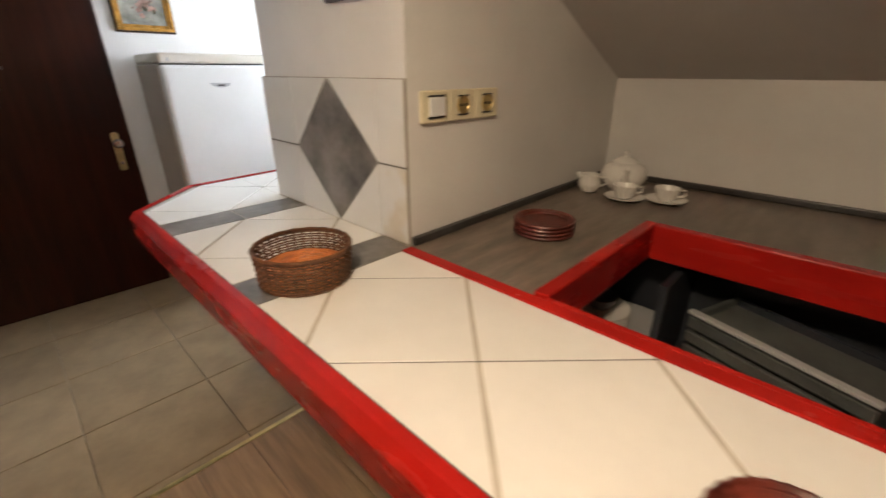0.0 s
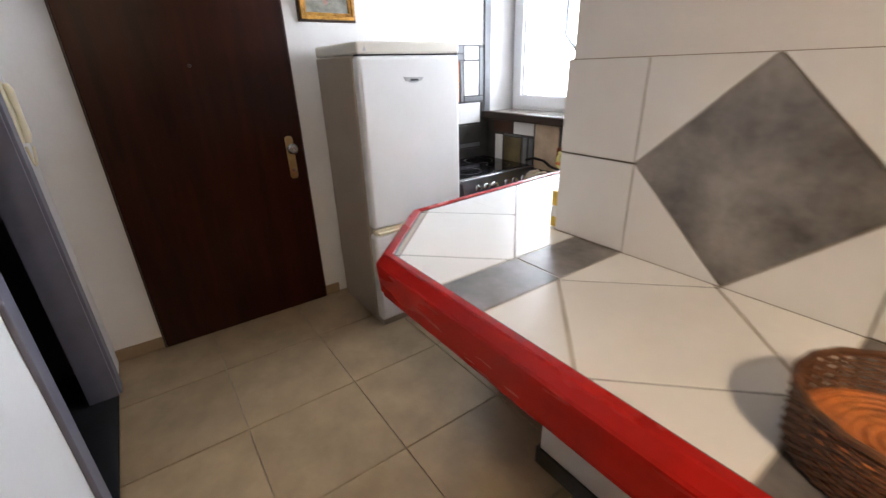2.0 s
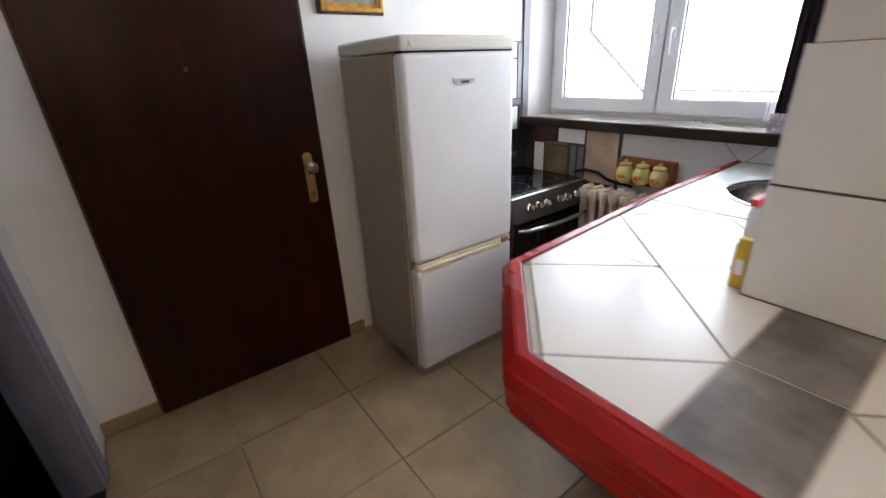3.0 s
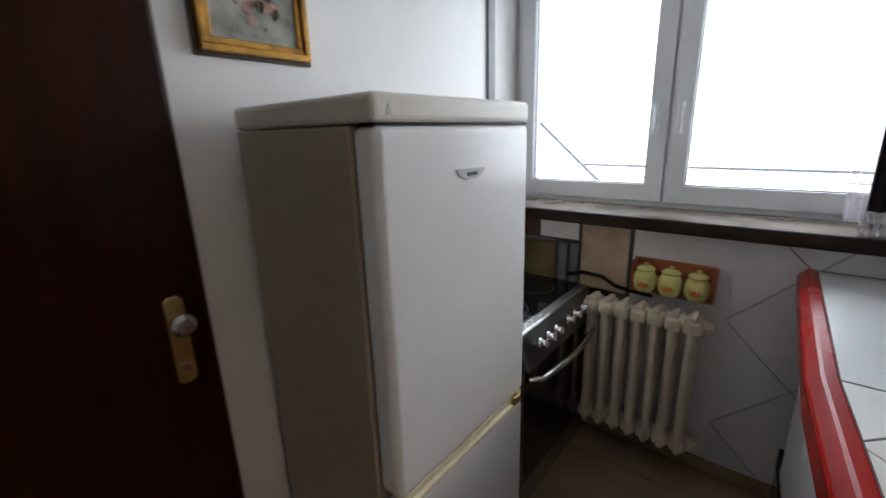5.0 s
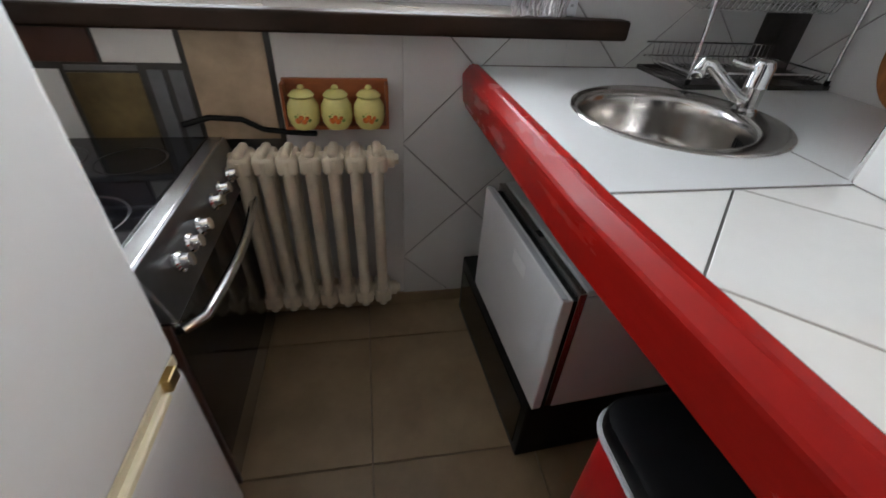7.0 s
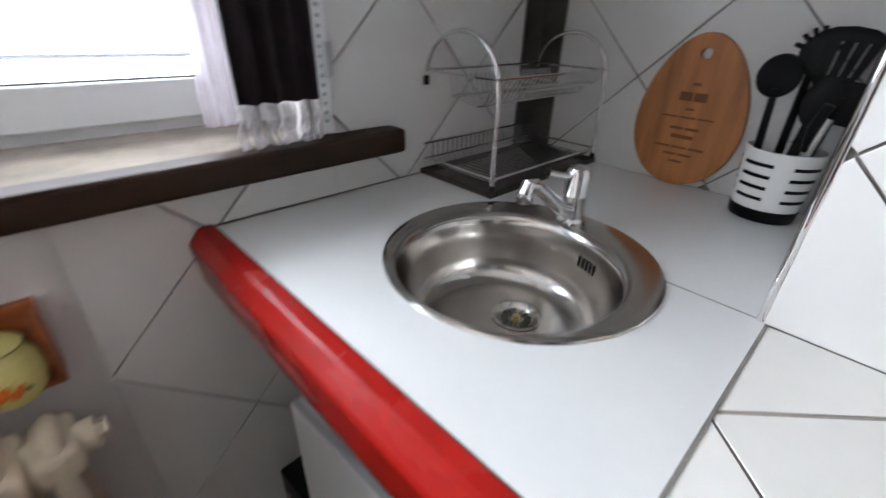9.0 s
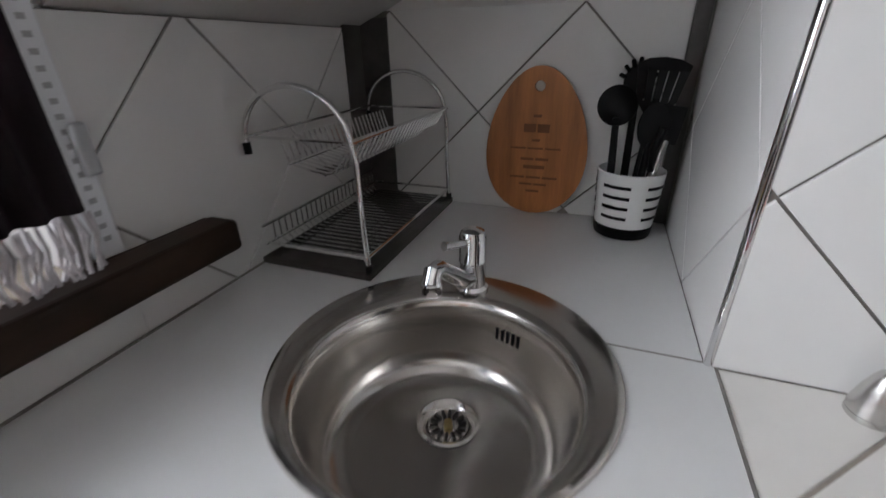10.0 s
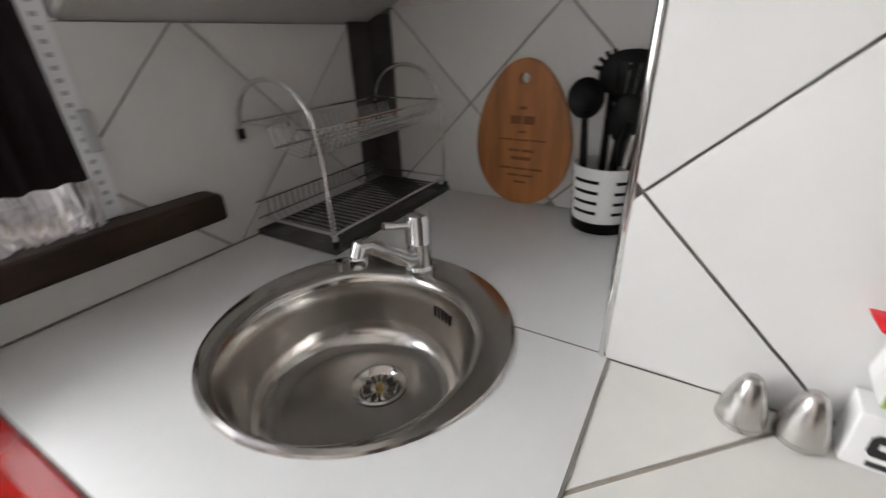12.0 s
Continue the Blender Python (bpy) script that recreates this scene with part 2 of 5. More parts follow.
def thing(name, label, category, at=(0, 0, 0), turn=0, group="", kind=""):
    ob = new(name)
    ob.empty_display_size = 0.05
    ob.matrix_basis = pose(*at, 0, 0, turn)
    return tagged(ob, label, category, group, kind)


def solid(name, bm, material, label, category, kind="", smooth=False, group=""):
    ob = new(name, mesh_of(bm, name, material, smooth))
    return tagged(ob, label, category, group, kind)


def box(x0, y0, z0, x1, y1, z1, bevel=0.0, seg=2, bm=None):
    own = bmesh.new()
    bmesh.ops.create_cube(own, size=1.0)
    for v in own.verts:
        v.co = Vector((x0 + (v.co.x + 0.5) * (x1 - x0), y0 + (v.co.y + 0.5) * (y1 - y0), z0 + (v.co.z + 0.5) * (z1 - z0)))
    if bevel:
        bmesh.ops.bevel(own, geom=own.edges[:], offset=bevel, segments=seg, profile=0.5, affect="EDGES")
    return own if bm is None else merge(bm, own)


def merge(a, b):
    """Adds the bmesh b to a."""
    tmp = bpy.data.meshes.new("tmp")
    b.to_mesh(tmp)
    b.free()
    a.from_mesh(tmp)
    bpy.data.meshes.remove(tmp)
    return a


def moved(bm, m):
    bmesh.ops.transform(bm, matrix=m, verts=bm.verts)
    return bm


def prism(pts, z0, z1, bevel=0.0, plane="z"):
    """A flat outline extruded along an axis. plane z: (x, y); x: (y, z); y: (x, z)."""
    own = bmesh.new()
    place = {"z": lambda a, b, c: (a, b, c), "x": lambda a, b, c: (c, a, b), "y": lambda a, b, c: (a, c, b)}[plane]
    lo = [own.verts.new(place(a, b, z0)) for a, b in pts]
    hi = [own.verts.new(place(a, b, z1)) for a, b in pts]
    own.faces.new(lo[::-1])
    own.faces.new(hi)
    k = len(pts)
    for i in range(k):
        own.faces.new((lo[i], lo[(i + 1) % k], hi[(i + 1) % k], hi[i]))
    if bevel:
        bmesh.ops.recalc_face_normals(own, faces=own.faces)
        bmesh.ops.bevel(own, geom=own.edges[:], offset=bevel, segments=2, profile=0.5, affect="EDGES")
    return own


def lathe(profile, n=32, at=(0, 0, 0)):
    """Turns (radius, height) pairs about the z axis."""
    own = bmesh.new()
    rings = []
    for r, z in profile:
        if r < 1e-5:
            rings.append([own.verts.new((at[0], at[1], at[2] + z))])
        else:
            rings.append([own.verts.new((at[0] + r * math.cos(2 * math.pi * i / n), at[1] + r * math.sin(2 * math.pi * i / n), at[2] + z)) for i in range(n)])
    for a, b in zip(rings, rings[1:]):
        for i in range(n):
            p, q, r, s = a[i % len(a)], a[(i + 1) % len(a)], b[(i + 1) % len(b)], b[i % len(b)]
            vs = []
            for v in (p, q, r, s):
                if v not in vs:
                    vs.append(v)
            if len(vs) > 2:
                own.faces.new(vs)
    return own


def tube(points, r, n=8, closed=False):
    """A round rod along a line of points."""
    own = bmesh.new()
    pts = [Vector(p) for p in points]
    k = len(pts)
    rings, up = [], None
    for i, p in enumerate(pts):
        a = pts[(i - 1) % k] if closed or i else pts[i]
        b = pts[(i + 1) % k] if closed or i < k - 1 else pts[i]
        d = (b - a).normalized()
        if up is None:
            up = d.orthogonal().normalized()
        up = (up - d * up.dot(d)).normalized()
        side = d.cross(up)
        rr = r[i] if isinstance(r, (list, tuple)) else r
        rings.append([own.verts.new(p + rr * (math.cos(2 * math.pi * j / n) * up + math.sin(2 * math.pi * j / n) * side)) for j in range(n)])
    for i in range(k if closed else k - 1):
        a, b = rings[i], rings[(i + 1) % k]
        for j in range(n):
            own.faces.new((a[j], a[(j + 1) % n], b[(j + 1) % n], b[j]))
    if not closed:
        own.faces.new(rings[0][::-1])
        own.faces.new(rings[-1])
    return own


def arc(cx, cy, r, a0, a1, n):
    return [(cx + r * math.cos(radians(a0 + (a1 - a0) * i / n)), cy + r * math.sin(radians(a0 + (a1 - a0) * i / n))) for i in range(n + 1)]


def clip(poly, region):
    """The part of a convex outline inside another convex outline (counter-clockwise)."""
    out = poly
    for (ax, ay), (bx, by) in zip(region, region[1:] + region[:1]):
        src, out = out, []
        for p, q in zip(src, src[1:] + src[:1]):
            dp = (bx - ax) * (p[1] - ay) - (by - ay) * (p[0] - ax)
            dq = (bx - ax) * (q[1] - ay) - (by - ay) * (q[0] - ax)
            if dp >= 0:
                out.append(p)
            if (dp > 0 > dq) or (dp < 0 < dq):
                t = dp / (dp - dq)
                out.append((p[0] + t * (q[0] - p[0]), p[1] + t * (q[1] - p[1])))
        if not out:
            return []
    return out


def area(poly):
    return 0.5 * sum(p[0] * q[1] - q[0] * p[1] for p, q in zip(poly, poly[1:] + poly[:1]))


def rect(a0, b0, a1, b1):
    return [(a0, b0), (a1, b0), (a1, b1), (a0, b1)]


def raise_poly(poly, plane, lo, hi):
    """A tile from a flat outline, with a narrow worn edge."""
    c = (sum(p[0] for p in poly) / len(poly), sum(p[1] for p in poly) / len(poly))
    own = bmesh.new()
    place = {"z": lambda a, b, h: (a, b, h), "x": lambda a, b, h: (h, a, b), "y": lambda a, b, h: (a, h, b)}[plane]
    step = hi - lo
    rings = []
    for h, shrink in ((lo, 0), (lo + step * 0.8, 0), (hi, 0.0012)):
        ring = []
        for p in poly:
            d = math.hypot(p[0] - c[0], p[1] - c[1]) or 1
            f = 1 - shrink / d
            ring.append(own.verts.new(place(c[0] + (p[0] - c[0]) * f, c[1] + (p[1] - c[1]) * f, h)))
        rings.append(ring)
    k = len(poly)
    for a, b in zip(rings, rings[1:]):
        for i in range(k):
            own.faces.new((a[i], a[(i + 1) % k], b[(i + 1) % k], b[i]))
    own.faces.new(rings[-1])
    return own


def band(u, half, turn):
    """A narrow diagonal strip outline about a + b = u (turn 1) or a - b = u (turn -1)."""
    g = half * math.sqrt(2)
    far = 9.0
    pts = [(u - g, -far), (u + g, -far), (u + g, far), (u - g, far)]
    pts = [((a + b) / 2, (a - b) / 2) if turn == 1 else ((b + a) / 2, (b - a) / 2) for a, b in pts]
    return pts if area(pts) > 0 else pts[::-1]


def diagonal_tiles(parent, material, plane, lo, hi, regions, plus, minus, pitch=0.424, joint=0.0035, name="tile", joint_b=None, seam=None, fill=None):
    """Square tiles laid on the diagonal: joints at a + b = plus + k pitch and a - b = minus + k pitch, or at the lines of two
    lists, cut to the regions. seam, fill: materials for the second and first set of joints."""
    ends = [p for r in regions for p in r]
    s = [p[0] + p[1] for p in ends]
    d = [p[0] - p[1] for p in ends]
    g, gb2 = joint / math.sqrt(2), (joint_b or joint) / math.sqrt(2)
    rows = plus if isinstance(plus, list) else [plus + k * pitch for k in range(math.floor((min(s) - plus) / pitch), math.ceil((max(s) - plus) / pitch) + 1)]
    cols = minus if isinstance(minus, list) else [minus + k * pitch for k in range(math.floor((min(d) - minus) / pitch), math.ceil((max(d) - minus) / pitch) + 1)]
    for sa, sb in zip(rows, rows[1:]):
        for da, db in zip(cols, cols[1:]):
            s0, s1, d0, d1 = sa + g, sb - g, da + gb2, db - gb2
            cell = [((u + w) / 2, (u - w) / 2) for u, w in ((s0, d0), (s0, d1), (s1, d1), (s1, d0))]
            if area(cell) < 0:
                cell = cell[::-1]
            bm = None
            for r in regions:
                piece = clip(cell, r)
                if len(piece) > 2 and area(piece) > 1e-4:
                    t = raise_poly(piece, plane, lo, hi)
                    bm = t if bm is None else merge(bm, t)
            if bm:
                part(name, bm, material, parent)
    for lines, half, turn, m, low in ((cols, (joint_b or joint) / 2, -1, seam, 0.0009), (rows, joint / 2, 1, fill, 0.0012)):
        for u in lines if m else ():
            for r in regions:
                piece = clip(band(u, half, turn), r)
                if len(piece) > 2:
                    part("joint_line", raise_poly(piece, plane, lo, hi - low), m, parent)


def flat_tiles(parent, plane, lo, hi, cells, joint=0.003, name="tile"):
    """Upright tiles from (a0, b0, a1, b1, material) rows."""
    g = joint / 2
    for a0, b0, a1, b1, m in cells:
        part(name, raise_poly(rect(a0 + g, b0 + g, a1 - g, b1 - g), plane, lo, hi), m, parent)


def setting(name, bm, material, label, category):
    return solid(name, bm, material, label, category, "structure")


# ---- the shell ----
C = 0.869                     # counter height
N, KNEE, RISE = 2.387, 1.272, 0.45
EX, SY = 5.6, -2.6            # far ends of the living room


def roof_z(y):
    return KNEE + RISE * (N - y)


setting("ground", box(-60, -60, -7.2, 60, 160, -7.0), M_SNOW, "pale snowy ground far below the window", "ground")
bm = box(-0.12, -0.1, -0.15, 1.782, N + 0.1, -0.008)
floor = setting("floor", bm, M_FGROUT, "beige ceramic tiled kitchen floor with brown joints", "floor")
floor_2 = setting("floor_2", box(1.782, SY, -0.15, EX, N + 0.1, -0.006), M_FRAMED, "brown wooden laminate floor beside the tiles", "floor")
wall_west = setting("wall_west", box(-0.12, -0.1, 0, 0, 2.75, 2.75), M_PLASTER, "plain white plastered wall with the entrance door", "wall")

# north wall: under the sill, right of the window, above the window
DX0, DX1, WZ0, WZ1 = 0.0, 1.395, 0.955, 2.06
wall_north = setting("wall_north", box(0, N, 0, DX1, 2.75, WZ0), M_PLASTER, "white wall under the window sill", "wall")
setting("wall_north_2", box(DX1, N, 0, EX, 2.75, KNEE + 0.05), M_PLASTER, "low white knee wall under the sloping ceiling", "wall")
setting("wall_north_3", box(DX1, N, KNEE + 0.05, 1.46, 2.75, 2.5), M_PLASTER, "narrow white wall beside the window", "wall")
setting("wall_north_4", box(0, N, WZ1, DX1, 2.75, 2.5), M_PLASTER, "white wall above the window", "wall")
# wall between kitchen and living room with the thick pier
wall_pier = setting("wall_pier", box(1.627, 1.21, 0, 2.357, 1.645, 2.45), M_PLASTER, "white plastered pier between the two counters", "wall")
wall_east = setting("wall_east", box(2.113, 1.645, 0, 2.357, N, 2.2), M_PLASTER, "white dividing wall beside the sink", "wall")
# entrance side with the dark doorway
OX0, OX1 = 0.285, 1.0
setting("wall_south", box(0, -0.1, 0, OX0, 0, 2.75), M_PLASTER, "narrow white wall beside the doorway", "wall")
setting("wall_south_2", box(OX1, -0.1, 0, 1.85, 0, 2.75), M_PLASTER, "white wall past the doorway", "wall")
setting("wall_south_3", box(OX0, -0.1, 2.03, OX1, 0, 2.75), M_PLASTER, "white wall above the doorway", "wall")
# unseen walls added to close the room and bounce warm light
setting("wall_living", box(1.75, SY, 0, 1.85, -0.1, 2.75), M_REAR, "unseen living room wall, beige to warm the bounced light", "wall")
setting("wall_living_2", box(1.75, SY - 0.1, 0, EX, SY, 2.75), M_REAR, "unseen living room back wall, beige to warm the bounced light", "wall")
setting("wall_living_3", box(EX, SY, 0, EX + 0.1, N + 0.3, 2.75), M_REAR, "unseen living room end wall, beige to warm the bounced light", "wall")
# sloping ceiling with the dormer cut out, and the flat ceilings
FLAT = 2.52
ys = N - (FLAT - KNEE) / RISE
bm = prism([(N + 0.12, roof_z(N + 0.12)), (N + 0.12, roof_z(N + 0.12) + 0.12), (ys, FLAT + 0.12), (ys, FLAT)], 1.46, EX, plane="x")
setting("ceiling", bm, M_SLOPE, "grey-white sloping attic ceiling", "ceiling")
DC = 2.36
yd = N - (DC - KNEE) / RISE
setting("ceiling_2", box(0, yd, DC, 1.46, 2.75, DC + 0.12), M_PLASTER, "flat white ceiling of the window dormer", "ceiling")
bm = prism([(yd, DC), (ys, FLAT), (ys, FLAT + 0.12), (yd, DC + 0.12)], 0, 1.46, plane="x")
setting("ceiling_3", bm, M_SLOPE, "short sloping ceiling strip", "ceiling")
setting("ceiling_4", box(-0.1, SY, FLAT, EX, ys, FLAT + 0.12), M_PLASTER, "flat white ceiling", "ceiling")
bm = prism([(N, KNEE + 0.004), (N, DC), (yd, DC)], 1.452, 1.50, plane="x")
setting("wall_dormer", bm, M_PLASTER, "white triangular dormer cheek", "wall")
# side room behind the doorway, its darkness put into the floor and wall colours
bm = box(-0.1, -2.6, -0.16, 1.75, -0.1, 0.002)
setting("floor_3", bm, M_DARKFLOOR, "side room floor with its gloom put into the colour", "floor")
setting("floor_4", box(OX0, -0.1, -0.15, OX1, 0, 0.004), M_DARKFLOOR, "doorway threshold coloured near black like the gloom behind it", "floor")
setting("wall_side_room", box(-0.1, -2.7, 0, 1.75, -2.6, FLAT), M_DARKWALL, "side room wall with its gloom put into the colour", "wall")
setting("wall_side_room_2", box(-0.12, -2.6, 0, 0, -0.1, FLAT), M_DARKWALL, "side room wall with its gloom put into the colour", "wall")
casing = thing("door_frame", "grey-lilac casing round the dark doorway", "door frame", kind="structure")
for x0, x1 in ((OX0 - 0.075, OX0), (OX1, OX1 + 0.075)):
    part("casing_post", box(x0, 0, 0, x1, 0.014, 2.03, 0.003), M_CASING, casing)
part("casing_head", box(OX0 - 0.075, 0, 2.03, OX1 + 0.075, 0.014, 2.105, 0.003), M_CASING, casing)
part("jamb", box(OX0, -0.1, 0.004, OX0 + 0.018, 0.004, 2.03), M_CASING, casing)
part("jamb", box(OX1 - 0.018, -0.1, 0.004, OX1, 0.004, 2.03), M_CASING, casing)
base = thing("baseboard", "beige tile baseboard along the entrance walls", "baseboard", kind="structure")
part("baseboard_strip", box(0, 0.0, 0.0, 0.012, 0.198, 0.06, 0.002), M_FTILE, base)
part("baseboard_strip", box(0, 1.062, 0.0, 0.012, 1.15, 0.06, 0.002), M_FTILE, base)
part("baseboard_strip", box(0.52, N - 0.012, 0.0, 1.24, N, 0.05, 0.002), M_FTILE, base)
# ---- entrance: door, intercom, painting ----
door = thing("door_1", "closed dark brown wooden entrance door with brass lock plate", "door", kind="structure")
part("door_leaf", box(0.0, 0.206, 0.004, 0.030, 1.054, 2.06, 0.004), M_DOOR, door)
part("door_lining", box(0.0, 0.198, 0.0, 0.018, 0.205, 2.07), M_FRAMED, door)
part("door_lining", box(0.0, 1.055, 0.0, 0.018, 1.062, 2.07), M_FRAMED, door)
plate = part("lock_plate", prism([(0.965, 0.765), (0.975, 0.755), (0.995, 0.755), (1.005, 0.765), (1.005, 0.965), (0.995, 0.975), (0.975, 0.975), (0.965, 0.965)], 0.030, 0.036, 0.0015, plane="x"), M_BRASS, door, "worn brass lock plate")
part("door_knob", moved(lathe([(0, 0), (0.012, 0), (0.012, 0.02), (0.024, 0.028), (0.027, 0.042), (0.018, 0.054), (0, 0.056)], 20), pose(0.036, 0.985, 0.915, 0, 90, 0)), M_STEEL, door, "round metal knob", True)
part("key_cylinder", moved(lathe([(0, 0), (0.009, 0), (0.009, 0.008), (0, 0.008)], 16), pose(0.036, 0.985, 0.80, 0, 90, 0)), M_STEEL, door)
part("peephole", moved(lathe([(0, 0), (0.008, 0), (0.006, 0.004), (0, 0.004)], 14), pose(0.030, 0.615, 1.317, 0, 90, 0)), M_DARKMET, door)

phone = thing("intercom_phone", "cream plastic intercom handset hanging on the white wall", "intercom")
part("wall_unit", box(0.146, 0.0, 1.07, 0.204, 0.018, 1.28, 0.006), M_CREAM, phone)
part("handset", tube([(0.172, 0.024, 1.07), (0.172, 0.030, 1.10), (0.172, 0.031, 1.17), (0.172, 0.030, 1.25), (0.172, 0.024, 1.27)], [0.010, 0.013, 0.010, 0.013, 0.010], 10), M_CREAM, phone, "", True)
coil = [(0.142 + 0.020 * math.sin(math.pi * i / 12), 0.04, 1.055 - 0.065 * math.sin(math.pi * i / 12)) for i in range(13)]
part("cord", tube([(x + 0.02, 0.012 + 0.02 * i / 12, z) for i, (x, y, z) in enumerate(coil)], 0.005, 8), M_CREAM, phone, "", True)

art = thing("painting", "small still life of flowers in a gilded frame", "painting")
PY0, PY1, PZ0, PZ1 = 1.135, 1.44, 1.505, 1.90
part("backing", box(0.0, PY0, PZ0, 0.012, PY1, PZ1, 0.003), M_FRAMED, art, "dark outer frame edge")
for k, (w0, w1, h) in enumerate(((0.010, 0.026, 0.030), (0.026, 0.042, 0.022))):
    bm = bmesh.new()
    box(0.012, PY0 + w0, PZ0 + w0, h, PY1 - w0, PZ0 + w1, 0.003, bm=bm)
    box(0.012, PY0 + w0, PZ1 - w1, h, PY1 - w0, PZ1 - w0, 0.003, bm=bm)
    box(0.012, PY0 + w0, PZ0 + w1, h, PY0 + w1, PZ1 - w1, 0.003, bm=bm)
    box(0.012, PY1 - w1, PZ0 + w1, h, PY1 - w0, PZ1 - w1, 0.003, bm=bm)
    part("frame_moulding", bm, M_GOLD, art)
part("canvas", box(0.012, PY0 + 0.042, PZ0 + 0.042, 0.016, PY1 - 0.042, PZ1 - 0.042), M_CANVAS, art, "greyish canvas")
rnd = random.Random(4)
bm = bmesh.new()
for i in range(26):
    y, z, r = 1.300 + rnd.gauss(0, 0.028), 1.655 + rnd.gauss(0, 0.030), rnd.uniform(0.006, 0.014)
    moved(merge(bm, moved(lathe([(0, 0.0015), (r * 0.6, 0.0012), (r, 0)], 10), pose(0.0165 + 0.0001 * i, y, z, 0, 90, 0))), Matrix.Identity(4))
part("painted_flowers", bm, M_PETAL, art, "pale pink painted blooms")
bm = bmesh.new()
for i in range(16):
    y, z, r = 1.295 + rnd.gauss(0, 0.045), 1.62 + rnd.gauss(0, 0.04), rnd.uniform(0.008, 0.016)
    merge(bm, moved(lathe([(0, 0.0009), (r, 0)], 6), pose(0.0162, y, z, 0, 90, rnd.uniform(0, 180))))
part("painted_leaves", bm, M_LEAF, art)

# ---- fridge ----
fridge = thing("fridge", "white two-door fridge freezer with yellowed handle strips", "fridge")
FX0, FX1, FY0, FY1 = 0.06, 0.545, 1.177, 1.712
part("cabinet_body", box(FX0, FY0, 0.03, FX1 - 0.070, FY1, 1.335, 0.006), M_FSIDE, fridge, "cream side panels, darkened in colour for shade")
part("top_cover", box(FX0, FY0 - 0.001, 1.337, FX1 - 0.002, FY1 + 0.001, 1.388, 0.012, 3), M_COVER, fridge, "yellowed white top cover")
fd = part("upper_door", box(FX1 - 0.066, FY0, 0.553, FX1, FY1, 1.333, 0.019, 5), M_WHITE, fridge)
fz = part("lower_door", box(FX1 - 0.066, FY0, 0.032, FX1, FY1, 0.523, 0.019, 5), M_WHITE, fridge)
part("handle_strip", box(FX1 - 0.03, FY0 + 0.004, 0.525, FX1 - 0.006, FY1 - 0.004, 0.551, 0.004), M_CREAM, fridge, "yellowed plastic grip strip")
part("handle_lip", box(FX1 - 0.010, FY0 + 0.02, 0.521, FX1 + 0.006, FY1 - 0.07, 0.535, 0.004), M_CREAM, fridge)
part("handle_clip", box(FX1 - 0.010, FY1 - 0.065, 0.526, FX1 + 0.007, FY1 - 0.03, 0.553, 0.003), M_BRASS, fridge)
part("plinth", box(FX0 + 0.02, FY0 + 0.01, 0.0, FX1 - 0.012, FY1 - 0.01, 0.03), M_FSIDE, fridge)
badge = part("badge", prism([(1.392, 1.243), (1.500, 1.240), (1.488, 1.226), (1.462, 1.219), (1.430, 1.219), (1.404, 1.228)], FX1, FX1 + 0.003, plane="x"), M_GREYTOP, fridge, "small silver badge")
part("badge_mark", box(FX1 + 0.003, 1.43, 1.226, FX1 + 0.004, 1.468, 1.234), M_BAR, badge)
part("top_mark", prism([(1.205, 1.350), (1.221, 1.350), (1.213, 1.370)], FX1 - 0.002, FX1 - 0.0005, plane="x"), M_GREYTOP, fridge)
part("hinge_gap", box(FX1 - 0.05, FY0 + 0.006, 1.333, FX1 - 0.008, FY1 - 0.006, 1.338), M_BLACK, fridge)

# ---- stove ----
stove = thing("stove", "steel electric stove with a black glass hob and chrome knobs", "stove")
SX, SY0, SY1, SZ = 0.50, 1.745, 2.315, 0.70
part("oven_body", box(0.03, SY0, 0.03, SX - 0.005, SY1, SZ - 0.02, 0.003), M_DARKMET, stove)
part("hob_frame", box(0.03, SY0, SZ - 0.02, SX + 0.006, SY1, SZ, 0.004), M_STEEL, stove, "bright steel hob rim")
hob = part("hob_glass", box(0.045, SY0 + 0.012, SZ, SX - 0.03, SY1 - 0.012, SZ + 0.004, 0.0015), M_BGLASS, stove)
for hx, hy, hr in ((0.16, 1.90, 0.07), (0.16, 2.16, 0.09), (0.35, 1.90, 0.09), (0.35, 2.16, 0.07)):
    part("cooking_zone", lathe([(hr, 0.0042), (hr + 0.002, 0.0046), (hr + 0.004, 0.0042)], 36, (hx, hy, SZ)), M_DARKMET, hob)
panel = part("control_panel", prism([(SX - 0.005, SZ - 0.002), (SX + 0.010, SZ - 0.002), (SX + 0.045, SZ - 0.115), (SX - 0.005, SZ - 0.115)], SY0, SY1, 0.003, plane="y"), M_PANEL, stove, "slanting dark steel control panel")
for ky in (1.845, 1.905, 1.965, 2.065, 2.125, 2.20):
    knob = part("knob", moved(lathe([(0, 0), (0.020, 0), (0.020, 0.006), (0.015, 0.010), (0.013, 0.026), (0, 0.028)], 18), pose(SX + 0.030, ky, SZ - 0.058, 0, 73, 0)), M_CHROME, panel, "", True)
part("oven_door", box(SX - 0.004, SY0 + 0.004, 0.14, SX + 0.028, SY1 - 0.004, SZ - 0.12, 0.004), M_BGLASS, stove, "black glass oven door")
